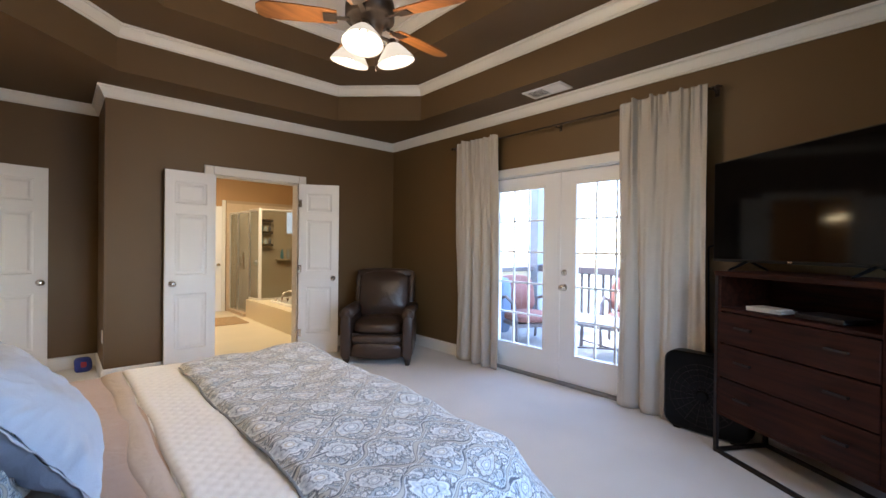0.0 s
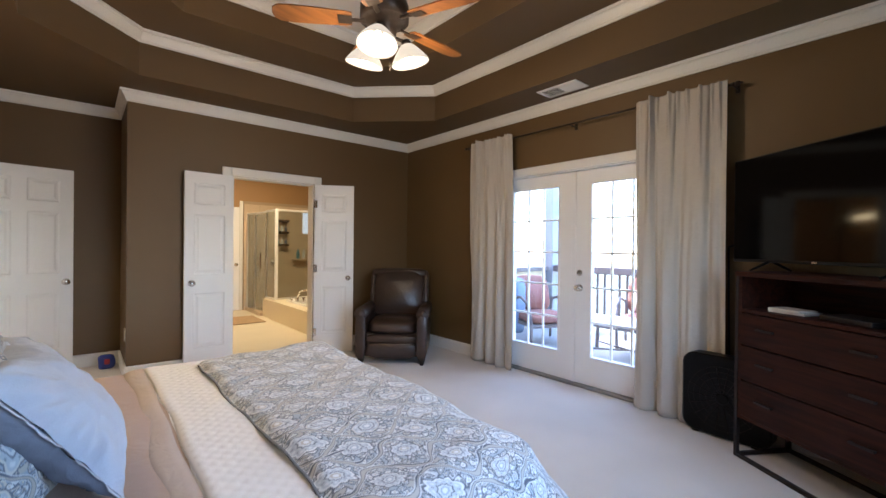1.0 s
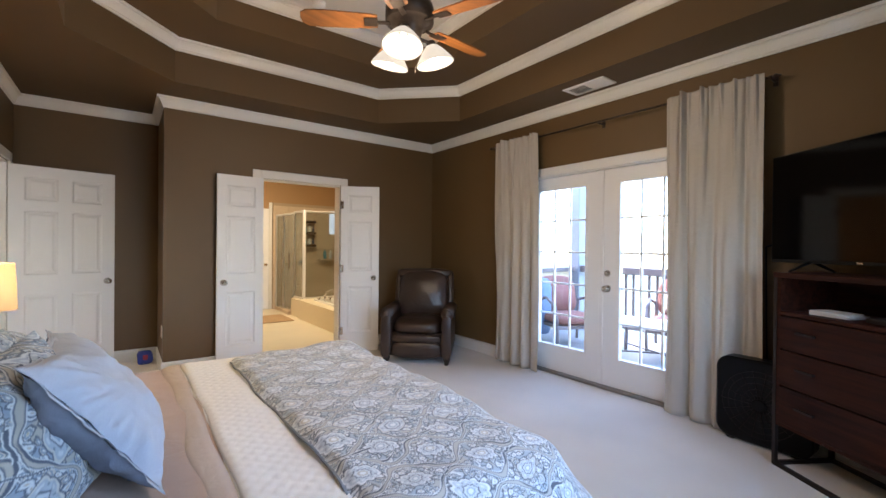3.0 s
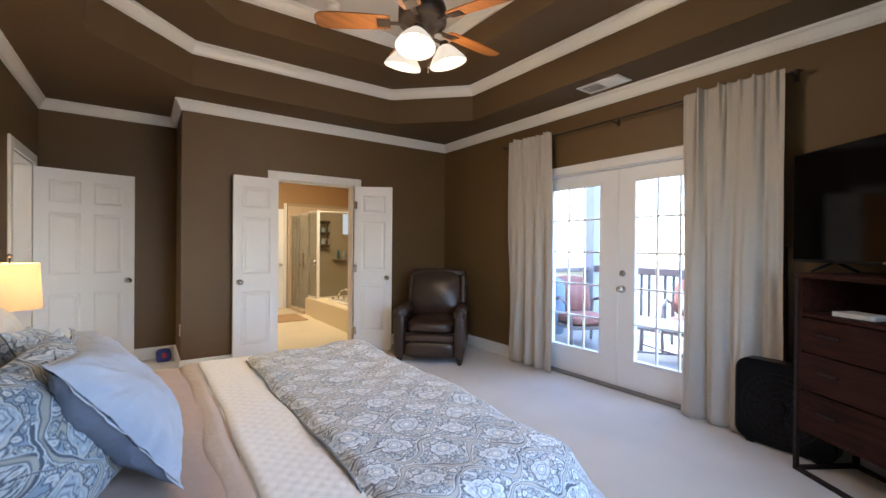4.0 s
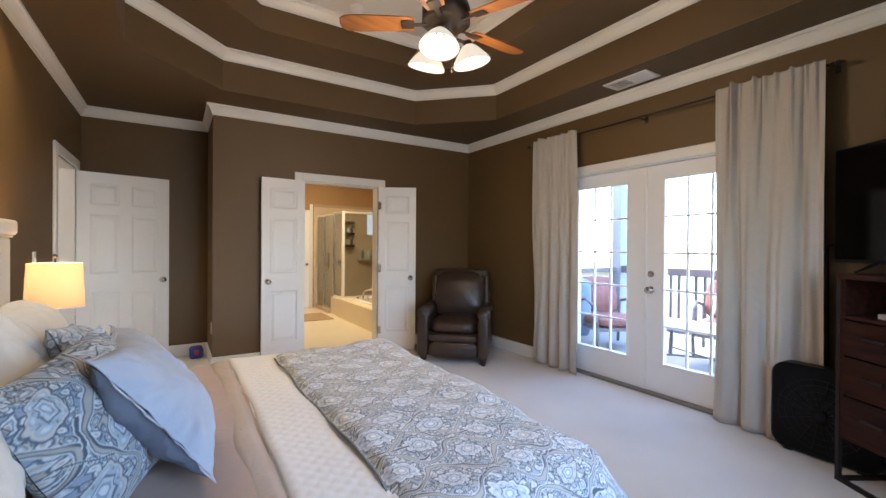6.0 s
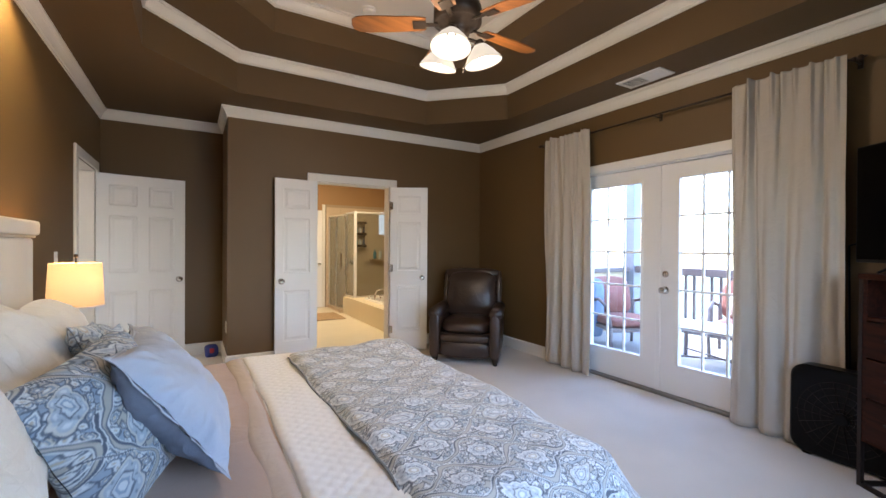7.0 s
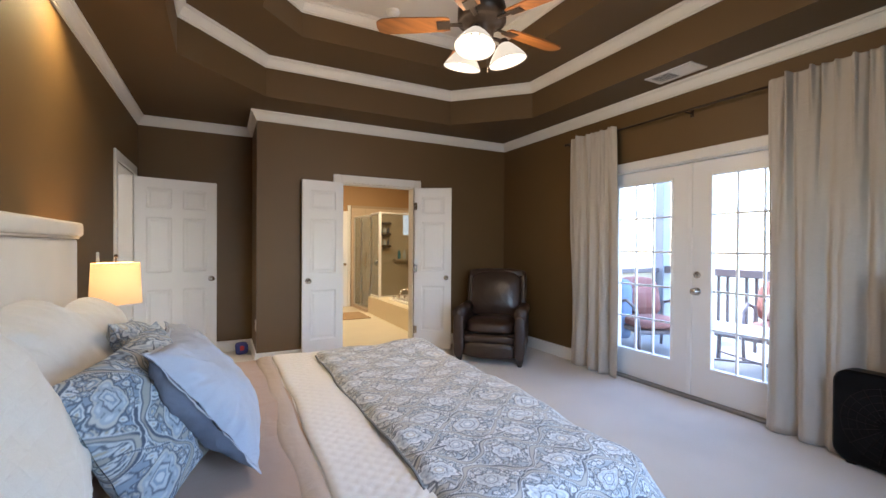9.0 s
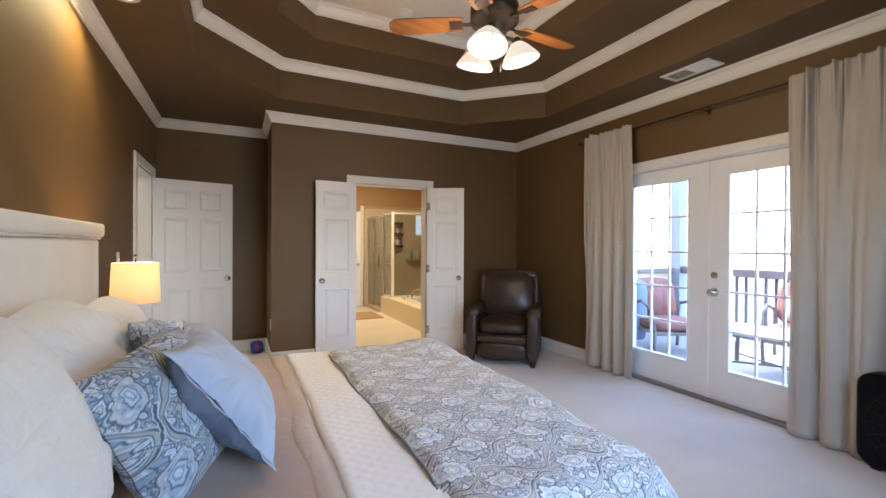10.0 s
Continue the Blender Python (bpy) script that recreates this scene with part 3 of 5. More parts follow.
# hall behind the west door, closed with plain walls
structure("hall_floor", box(-2.6, L - T, 4.2, 6.6, -0.12, 0), CARPET, "cream carpet in the hall", "carpet")
structure("hall_walls", boxes((-2.7, -2.6, 4.1, 6.7, 0, 2.6), (-2.6, L - T, 4.1, 4.2, 0, 2.6), (-2.6, L - T, 6.6, 6.7, 0, 2.6), (-2.7, L - T, 4.1, 6.7, 2.6, 2.7)), mat("hall_paint", (0.62, 0.58, 0.52), 0.7), "pale painted hall walls", "wall")

# ---- curtains ----


def curtain(name, ya, yb, y0, y1, seed, label, folds, near=False):
    """A panel on the rod: pinched uneven heading, a few broad deep folds, hem on the floor."""
    rnd = random.Random(seed)
    n, rows = 260, 70
    ph = [rnd.uniform(0, 6.28) for _ in range(6)]
    # pinches of the heading: place, width, depth, length down the cloth, lift of the top edge
    pinch = [((k + rnd.uniform(0.3, 0.7)) / 9, rnd.uniform(0.012, 0.026), rnd.uniform(0.014, 0.040), rnd.uniform(0.10, 0.32), rnd.uniform(-0.004, 0.020)) for k in range(9)]
    # one deep tuck near the opening side
    pinch.append((0.80, 0.020, 0.055, 0.42, 0.015))
    crease = [(rnd.uniform(0.1, 0.9), rnd.uniform(0.010, 0.018), rnd.uniform(0.03, 0.05), rnd.uniform(0.25, 0.6)) for _ in range(3)]
    bm = bmesh.new()
    grid = []
    for j in range(rows):
        v = (j / (rows - 1)) ** 1.25
        z = 0.010 + (2.485 - 0.010) * (1 - v)
        row = []
        for i in range(n):
            u = i / (n - 1)
            s = v ** 0.7
            y = ya + (yb - ya) * u + (y0 - ya + (y1 - y0 - yb + ya) * u) * s
            q = u * folds + 0.5 * noise.noise((u * 2.3 + seed, v * 0.7, 0.3)) + 0.22 * v * noise.noise((u * 2.0, v, seed + 5.0))
            deep = 0.6 + 0.8 * abs(noise.noise((q * 0.9 + seed, v * 0.9, 2.0)))
            w = (q % 1) - 0.5
            wave = 1.7 * math.exp(-(w / 0.13) ** 2) - 0.5 - 0.25 * math.cos(w * 12.566) + 0.15 * math.sin(q * 12.566 + 1.1) * (0.4 + v)
            big = wave * deep * (0.006 + 0.044 * min(1, v * 1.5)) + 0.020 * noise.noise((u * 9 + seed, v * 1.6, 7.0)) * min(1, v * 3)
            fine, top = 0.0, 0.0
            for uc, wd, dp, ln, up in pinch:
                d = (u - uc - 0.03 * v * math.sin(uc * 40)) / wd
                e = math.exp(-d * d)
                fine -= dp * e * max(0, 1 - v / ln)
                top += up * math.exp(-d * d * 0.4) * max(0, 1 - v * 14)
            for uc, wd, dp, ln in crease:
                d = (u - uc - 0.06 * v) / (wd * (1 + v * 2))
                fine += dp * math.exp(-d * d) * max(0, 1 - v / ln)
            rumple = 0.006 * noise.noise((u * 14, v * 9, seed + 1.0)) * min(1, v * 6)
            y += math.cos(q * 6.283 + 0.7) * 0.014 * v
            x = 3.430 + 0.020 * min(1, v * 1.5) + big + fine + rumple + math.sin(u * 7 + ph[3] + v * 2.0) * 0.010 * v
            lim = 3.395 if near and y < 1.26 and z < 0.66 else 3.30
            row.append(bm.verts.new((max(min(x, R - 0.022), lim), y, z + top)))
        grid.append(row)
    for j in range(rows - 1):
        for i in range(n - 1):
            bm.faces.new((grid[j][i], grid[j][i + 1], grid[j + 1][i + 1], grid[j + 1][i]))
    c = part(name, bm, CURTAIN, smooth=True)
    so = c.modifiers.new("thick", "SOLIDIFY")
    so.thickness = 0.003
    return tagged(c, label, "curtain", "porch door curtains")


curtain("curtain", 2.93, 3.545, 2.895, 3.59, 4, "off-white linen curtain panel drawn aside beside the porch doors", 3.3)
curtain("curtain", 0.985, 1.625, 0.97, 1.648, 9, "off-white linen curtain panel drawn aside beside the dresser", 3.3, True)
cr = thing("curtain_rod", pose(3.452, 0, 2.452), "thin dark bronze curtain rod over the porch doors", "curtain rod")
part("pole", rod((0, 0.96, 0), (0, 3.62, 0), 0.009), BRONZE, cr, smooth=True)
for y, s in ((0.93, -1), (3.65, 1)):
    part("finial", join(ball((0, y, 0), 0.017), rod((0, y - s * 0.02, 0), (0, y - s * 0.04, 0), 0.013), rod((0, y, 0), (0, y + s * 0.03, 0), 0.012, 8, 0.005)), BRONZE, cr, smooth=True)
for y in (0.955, 2.25, 3.615):
    part("bracket", join(rod((0, y, -0.012), (R - 3.452, y, -0.012), 0.006, 8), box(R - 3.452 - 0.006, R - 3.452, y - 0.014, y + 0.014, -0.04, 0.02)), BRONZE, cr)

# ---- bed ----
BZ = 0.635
BX0, BX1, BY0, BY1 = -0.665, 1.272, 0.76, 2.74


def drape(name, x0, x1, over_foot, sides, z, r, drop, material, parent, label="", seed=1, puff=0.012, step=0.028, uv=1.0, thick=0.012):
    """Bedding laid over the mattress: flat on top, rounded over the edges, hanging down the sides."""
    rnd = random.Random(seed)
    ph = [rnd.uniform(0, 6.28) for _ in range(8)]
    ins = r
    ix1 = BX1 - ins if over_foot else x1
    iy0, iy1 = BY0 + ins, BY1 - ins
    arc = r * math.pi / 2
    reach = arc + drop
    us = np.arange(x0, (BX1 - ins + reach if over_foot else x1) + 1e-6, step)
    vs = np.arange(iy0 - (reach if sides else 0), iy1 + (reach if sides else 0) + 1e-6, step)
    bm = bmesh.new()
    uvl = bm.loops.layers.uv.new("UVMap")
    g = {}
    for i, u in enumerate(us):
        for j, v in enumerate(vs):
            cx, cy = min(u, ix1), min(max(v, iy0), iy1)
            ex, ey = u - cx, v - cy
            e = math.hypot(ex, ey)
            dx, dy = (ex / e, ey / e) if e > 1e-9 else (0, 0)
            if e <= arc:
                a = e / r
                out, down = r * math.sin(a), r * (1 - math.cos(a))
            else:
                out, down = r + 0.03 * (e - arc) + 0.018 * math.sin((u + v) * 11 + ph[0]) * min(1, (e - arc) * 4), r + (e - arc)
            wav = puff * (math.sin(u * 5.1 + v * 2.3 + ph[1]) + math.sin(v * 6.7 - u * 2.9 + ph[2]) + 0.6 * math.sin(u * 13 + ph[3]) * math.sin(v * 11 + ph[4])) * 0.6
            edge = 0.014 * math.exp(-((u - x0) / 0.02) ** 2)
            jig = 0.006 * math.sin(v * 4.3 + ph[5]) + 0.004 * math.sin(v * 13 + ph[6])
            w = max(0.0, 1 - (u - x0) / 0.3)
            zz = max(z - down + wav * (1 if e < arc else 0.4) - edge, 0.02)
            g[i, j] = (bm.verts.new((cx + dx * out + jig * w, cy + dy * out, zz)), (u * uv, v * uv))
    for i in range(len(us) - 1):
        for j in range(len(vs) - 1):
            q = (g[i, j], g[i + 1, j], g[i + 1, j + 1], g[i, j + 1])
            f = bm.faces.new([k[0] for k in q])
            for lo, k in zip(f.loops, q):
                lo[uvl].uv = k[1]
    ob = part(name, bm, material, parent, label, True)
    so = ob.modifiers.new("thick", "SOLIDIFY")
    so.thickness, so.offset = thick, -1
    return ob


bed = thing("bed", pose(0, 0, 0), "king bed with a cream upholstered headboard", "bed")
def rounded_block(x0, x1, y0, y1, z0, z1, r, edge):
    """A block with round plan corners and soft rims."""
    bm = bmesh.new()
    rings = []
    for z, g in ((z0, edge), (z0 + edge * 0.3, edge * 0.3), (z0 + edge, 0), (z1 - edge, 0), (z1 - edge * 0.3, edge * 0.3), (z1, edge)):
        ring = []
        for cx, cy, a0 in ((x1 - r, y1 - r, 0), (x0 + r, y1 - r, 90), (x0 + r, y0 + r, 180), (x1 - r, y0 + r, 270)):
            for k in range(9):
                a = radians(a0 + 11.25 * k)
                ring.append(bm.verts.new((cx + (r - g) * math.cos(a), cy + (r - g) * math.sin(a), z)))
        rings.append(ring)
    n = len(rings[0])
    for a, b in zip(rings, rings[1:]):
        for i in range(n):
            bm.faces.new((a[i], a[(i + 1) % n], b[(i + 1) % n], b[i]))
    bm.faces.new(rings[0][::-1])
    bm.faces.new(rings[-1])
    return bm


part("mattress", rounded_block(BX0, BX1 - 0.09, BY0 + 0.09, BY1 - 0.05, 0.30, BZ - 0.035, 0.18, 0.05), QUILT, bed, smooth=True)
part("box_spring", box(BX0, BX1 - 0.14, BY0 + 0.14, BY1 - 0.06, 0.10, 0.295, bevel=0.02, seg=2), LINEN, bed)
for x in (BX0 + 0.1, BX1 - 0.22):
    for y in (BY0 + 0.17, BY1 - 0.12):
        part("leg", box(x, x + 0.05, y, y + 0.05, 0, 0.10), WALNUT, bed)


def headboard(parent):
    hb = part("headboard", box(-0.790, -0.670, 0.79, 2.83, 0.08, 1.33, bevel=0.02, seg=3), LINEN, parent, "cream linen upholstered headboard", True)
    part("headboard_border", join(box(-0.800, -0.648, 0.775, 2.842, 1.338, 1.410, bevel=0.016, seg=3)), LINEN, hb, smooth=True)
    part("piping", rod((-0.667, 0.80, 1.332), (-0.667, 2.82, 1.332), 0.006, 8), LINEN, hb, smooth=True)
    return hb


headboard(bed)


def tagtop(ob, label, category):
    return tagged(ob, label, category)


tagtop(drape("blanket", -0.60, 0.40, False, True, BZ, 0.07, 0.22, TANSHEET, None, seed=3, puff=0.006, thick=0.006), "tan cotton blanket tucked over the bed", "blanket")
tagtop(drape("sheet_fold", 0.165, 0.262, False, True, BZ + 0.010, 0.072, 0.22, TANBAND, None, seed=6, puff=0.006, thick=0.008), "pale mushroom folded sheet band across the bed", "sheet")


def duvet_surface(u, v, x0, lift):
    """Where the cloth place u (towards the foot), v (across the bed) lies: flat on top, rolling broadly over the edges, slumped at the near corner."""
    near = smooth_step(v, 1.75, 0.95)
    foot = smooth_step(u, 0.60, 1.0)
    r = 0.15 + 0.11 * near * foot
    rz = 0.14 + 0.05 * near * foot
    cx = np.minimum(u, BX1 - r)
    cy = np.clip(v, BY0 + 0.15 + 0.11 * foot, BY1 - 0.15)
    ex, ey = u - cx, v - cy
    e = np.hypot(ex, ey)
    dx, dy = ex / np.maximum(e, 1e-9), ey / np.maximum(e, 1e-9)
    steep = np.pi / 2 - 0.62 * near * foot
    a = np.minimum(e / r, steep)
    rest = np.maximum(e - r * steep, 0)
    sway = 0.018 * np.sin((u + v) * 11 + 0.7) * np.minimum(1, rest * 4)
    out = r * np.sin(a) + (0.03 + np.cos(steep)) * rest + sway
    down = rz * (1 - np.cos(a)) + rest * np.sin(steep)
    puff = 0.007 * (np.sin(u * 5.1 + v * 2.3 + 1.1) + np.sin(v * 6.7 - u * 2.9 + 0.4)) + 0.004 * np.sin(u * 13 + 2) * np.sin(v * 11 + 1)
    puff = puff + 0.0035 * np.sin(19 * u + 7 * v + 3 * np.sin(5 * v)) + 0.0025 * np.sin(31 * v - 11 * u + 2 * np.sin(9 * u))
    jig = 0.006 * np.sin(v * 4.3 + 2) + 0.004 * np.sin(v * 13 + 5)
    w = np.maximum(0, 1 - (u - x0) / 0.3)
    hem = 0.022 * np.exp(-((u - x0) / 0.022) ** 2)
    z = np.maximum(BZ + 0.044 + lift - down + puff * np.where(a < steep - 0.05, 1, 0.4) - hem, 0.03)
    return cx + dx * out + jig * w, cy + dy * out, z


def cloth_grid(name, us, vs, x0, lift, material, parent, thick, label=""):
    U, V = np.meshgrid(us, vs, indexing="ij")
    X, Y, Z = duvet_surface(U, V, x0, lift)
    n, k = U.shape
    ids = np.arange(n * k).reshape(n, k)
    quads = np.stack([ids[:-1, :-1], ids[1:, :-1], ids[1:, 1:], ids[:-1, 1:]], -1).reshape(-1, 4)
    me = bpy.data.meshes.new(name)
    me.from_pydata(np.stack([X, Y, Z], -1).reshape(-1, 3).tolist(), [], quads.tolist())
    me.materials.append(material)
    me.polygons.foreach_set("use_smooth", np.ones(len(me.polygons), dtype=bool))
    ob = new(name, me)
    if parent:
        ob.parent = parent
    if label:
        ob["label"] = label
    if thick:
        so = ob.modifiers.new("thick", "SOLIDIFY")
        so.thickness, so.offset = thick, -1
    return ob, U.ravel(), V.ravel()


DUV, duvet_u, duvet_v = cloth_grid("duvet", np.arange(0.475, 1.62, 0.003), np.arange(0.36, 2.98, 0.003), 0.475, 0.0, DUVET, None, 0)
lay_print(DUV, duvet_u, duvet_v, DUVETCOLOURS, 0.70)
tagtop(DUV, "blue-grey paisley print duvet over the foot of the bed", "duvet")
HEMCLOTH = mat("slate_piping", (0.20, 0.215, 0.245), 0.85, vary=0.2, scale=60)
cloth_grid("lining", np.arange(0.476, 1.62, 0.02), np.arange(0.362, 2.98, 0.02), 0.475, -0.003, HEMCLOTH, DUV, 0.018, "slate cotton lining")
cloth_grid("hem", np.arange(0.4715, 0.4785, 0.003), np.arange(0.36, 2.98, 0.02), 0.475, 0.0005, HEMCLOTH, DUV, 0.006, "dark slate piped hem")


def quilted(x0, x1, z):
    """White coverlet band with diamond stitching between the sheet and the duvet."""
    r, arc, drop = 0.075, 0.075 * math.pi / 2, 0.24
    us = np.arange(x0, x1 + 1e-6, 0.008)
    vs = np.arange(BY0 + r - arc - drop, BY1 - r + arc + drop, 0.010)
    bm = bmesh.new()
    g = []
    for u in us:
        row = []
        for v in vs:
            cy = min(max(v, BY0 + r), BY1 - r)
            e = abs(v - cy)
            sg = 1 if v > cy else -1
            if e <= arc:
                out, down = r * math.sin(e / r), r * (1 - math.cos(e / r))
            else:
                out, down = r + 0.02 * (e - arc), r + e - arc
            a, b = (u + v) / 0.052, (u - v) / 0.052
            pad = 0.0046 * min(1.0, 2.4 * min(abs(math.sin(a * math.pi)), abs(math.sin(b * math.pi))))
            pad += 0.004 * math.sin(v * 5 + 1) * math.sin(u * 9)
            edge = 0.012 * math.exp(-((u - x0) / 0.010) ** 2)
            wob = 0.005 * math.sin(v * 3.7 + 0.5) + 0.003 * math.sin(v * 11)
            row.append(bm.verts.new((u + wob, cy + sg * (out + pad * (e > arc)), z - down + pad * (e <= arc) - edge)))
        g.append(row)
    for i in range(len(us) - 1):
        for j in range(len(vs) - 1):
            bm.faces.new((g[i][j], g[i + 1][j], g[i + 1][j + 1], g[i][j + 1]))
    ob = part("coverlet", bm, QUILT, smooth=True)
    so = ob.modifiers.new("thick", "SOLIDIFY")
    so.thickness, so.offset = 0.008, -1
    drape("binding", x0 - 0.004, x0 + 0.008, False, True, z + 0.001, 0.078, 0.24, QUILT, ob, "stitched white binding", seed=3, puff=0.001, step=0.0115, thick=0.008)
    return tagged(ob, "white diamond-quilted coverlet folded across the bed", "quilt")


quilted(0.255, 0.56, BZ + 0.014)


def pillow_mesh(w, h, t, ears=0.10, seed=1, crease=0.008, n=40, side=None, soft=0.0):
    """A stuffed cushion in local x, y with its bulge along z. side: +1 or -1 for one half only."""
    rnd = random.Random(seed)
    ph = [rnd.uniform(0, 6.28) for _ in range(6)]
    bm = bmesh.new()
    uvl = bm.loops.layers.uv.new("UVMap")
    sheets = (1, -1) if side is None else (side, )
    for sg in sheets:
        g = {}
        for i in range(n + 1):
            for j in range(n + 1):
                u, v = 2 * i / n - 1, 2 * j / n - 1
                px = 1 - ears * (1 - v * v) * abs(u) ** 3
                py = 1 - ears * (1 - u * u) * abs(v) ** 3
                corner = 1 - soft * abs(u * v) ** 2.5
                x, y = u * w / 2 * px * corner, v * h / 2 * py * corner
                k = max(0.0, (1 - abs(u) ** 2.6)) ** 0.62 * max(0.0, (1 - abs(v) ** 2.6)) ** 0.62
                # soft dents, folds that run in from the corners, and a puckered seam
                q = Vector((u * 1.7 + ph[0], v * 1.7 + ph[1], sg * 3.0))
                fold = abs(noise.noise((math.atan2(abs(v), abs(u)) * 7 + ph[2], 1.2 * math.hypot(u, v), sg + ph[3])))
                far = max(0.0, math.hypot(u, v) - 0.45)
                cr = crease * (1.5 * noise.noise(q) + 0.55 * noise.noise(q * 2.9) - 3.2 * far * fold) * min(1, 4 * k)
                rim = 0.007 * noise.noise((u * 5 + ph[4], v * 5 + ph[5], 0.5)) * (1 - min(1, 5 * k))
                g[i, j] = bm.verts.new((x, y, sg * (t / 2 * k + cr + 0.0015) + rim))
        for i in range(n):
            for j in range(n):
                q = ((i, j), (i + 1, j), (i + 1, j + 1), (i, j + 1))
                f = bm.faces.new([g[k] for k in q])
                for lo, (a, b) in zip(f.loops, q):
                    lo[uvl].uv = (a / n * w + seed * 0.37, b / n * h + seed * 0.21 + (0.5 if sg < 0 else 0))
    bmesh.ops.remove_doubles(bm, verts=bm.verts, dist=0.0012)
    return bm


def frame_of(centre, up, normal):
    """A pose whose local y runs along up and local z along normal."""
    z = Vector(normal).normalized()
    y = (Vector(up) - Vector(up).dot(z) * z).normalized()
    x = y.cross(z)
    m = Matrix((x, y, z)).transposed().to_4x4()
    m.translation = Vector(centre)
    return m


def pillow(m, w, h, t, material, label, seed, crease=0.008, ears=0.09):
    ob = part("pillow", pillow_mesh(w, h, t, ears=ears, seed=seed, crease=crease, n=170 if material == SHAM else 56, soft=0.17 if material == WHITEPILLOW else 0.03), material, smooth=True)
    ob.matrix_world = m
    if material == SHAM:
        co = np.array([p.co[:] for p in ob.data.vertices])
        lay_print(ob, co[:, 1] + 0.31 * seed, co[:, 0] + 0.17 * seed, SHAMCOLOURS, 0.72)
    return tagged(ob, label, "pillow", "pillows on the bed")


# cream pillows propped on the headboard
pillow(frame_of((-0.44, 1.09, 0.865), (-0.38, -0.08, 1), (1, -0.1, 0.38)), 0.62, 0.60, 0.27, WHITEPILLOW, "large cream cotton sham propped on the headboard", 1, 0.016, -0.03)
pillow(frame_of((-0.45, 1.70, 0.85), (-0.5, -0.12, 1), (1, -0.12, 0.5)), 0.62, 0.56, 0.26, WHITEPILLOW, "large cream cotton sham propped beside another", 2, 0.018, -0.04)
pillow(frame_of((-0.47, 2.36, 0.82), (-0.45, -0.06, 1), (1, -0.05, 0.45)), 0.60, 0.50, 0.22, WHITEPILLOW, "cream cotton pillow at the far end of the headboard", 3, 0.016, -0.03)
# paisley pillows in front of them
pillow(frame_of((-0.185, 1.45, 0.815), (-0.5, 0.0, 1), (1, -0.6, 0.5)), 0.43, 0.45, 0.20, SHAM, "blue-grey paisley pillow leaning on the cream shams", 4)
pillow(frame_of((-0.25, 1.98, 0.82), (-0.5, 0.1, 1), (1, 0.1, 0.5)), 0.56, 0.44, 0.16, SHAM, "blue-grey paisley pillow with dark trim leaning back", 5)


def two_tone(m, w, h, t):
    """Pale blue pillow with a slate reverse."""
    p = part("pillow", pillow_mesh(w, h, t, seed=7, side=1, crease=0.014, ears=0.10, n=64), BLUELIGHT, smooth=True)
    p.matrix_world = m
    part("reverse", pillow_mesh(w, h, t, seed=7, side=-1, crease=0.014, ears=0.10, n=64), BLUEDARK, p, "slate blue reverse", True)
    # a loose flange that ripples round the seam
    bm = bmesh.new()
    rim = []
    n = 96
    for k in range(n):
        a = 2 * math.pi * k / n
        c, d = math.cos(a), math.sin(a)
        u, v = (1, d / abs(c)) if abs(c) > abs(d) else (c / abs(d), 1)
        u, v = math.copysign(u, c) if abs(c) > abs(d) else u, v if abs(c) > abs(d) else math.copysign(v, d)
        x, y = u * w / 2 * (1 - 0.10 * (1 - v * v) * abs(u) ** 3), v * h / 2 * (1 - 0.10 * (1 - u * u) * abs(v) ** 3)
        wob = 0.007 * noise.noise((u * 3.1, v * 3.1, 4.0)) + 0.004 * noise.noise((u * 8, v * 8, 1.0))
        rim.append([bm.verts.new((x * f, y * f, wob * g + e)) for f, g, e in ((0.985, 0.4, 0.0015), (1.045, 1.6, 0.001), (1.045, 1.6, -0.001), (0.985, 0.4, -0.0015))])
    for k in range(n):
        for i in range(4):
            bm.faces.new((rim[k][i], rim[(k + 1) % n][i], rim[(k + 1) % n][(i + 1) % 4], rim[k][(i + 1) % 4]))
    part("flange", bm, BLUELIGHT, p, smooth=True)
    return tagged(p, "pale blue cotton pillow with a slate blue reverse", "pillow", "pillows on the bed")


two_tone(frame_of((-0.09, 2.02, 0.81), (-0.30, 0.0, 0.36), (0.8, 0.1, 0.62)), 0.46, 0.40, 0.16)
two_tone(frame_of((-0.042, 1.54, 0.835), (-0.27, 0.015, 0.36), (0.8, 0.0, 0.6)), 0.47, 0.44, 0.19)

# ---- beside the bed ----
ns = thing("nightstand", pose(-0.58, 3.16, 0), "dark wooden nightstand beside the bed", "nightstand")
part("top", box(-0.24, 0.24, -0.24, 0.24, 0.60, 0.63, bevel=0.005), WALNUT, ns)
part("body", boxes((-0.22, 0.22, -0.22, -0.20, 0.12, 0.60), (-0.22, 0.22, 0.20, 0.22, 0.12, 0.60), (-0.22, -0.20, -0.20, 0.20, 0.12, 0.60), (-0.20, 0.20, -0.20, 0.20, 0.12, 0.14)), WALNUT, ns)
part("drawer", box(0.20, 0.222, -0.195, 0.195, 0.40, 0.58, bevel=0.004), WALNUT, ns)
for x in (-0.22, 0.18):
    for y in (-0.22, 0.18):
        part("leg", box(x, x + 0.04, y, y + 0.04, 0, 0.12), WALNUT, ns)
tl = thing("table_lamp", pose(-0.57, 3.15, 0.63), "lit bedside lamp with a cream fabric drum shade", "lamp")
part("base", lathe([(0.07, 0), (0.07, 0.015), (0.02, 0.03), (0.028, 0.10), (0.045, 0.17), (0.03, 0.24), (0.010, 0.27), (0.010, 0.38), (0.0, 0.38)], 20), BRONZE, tl, smooth=True)
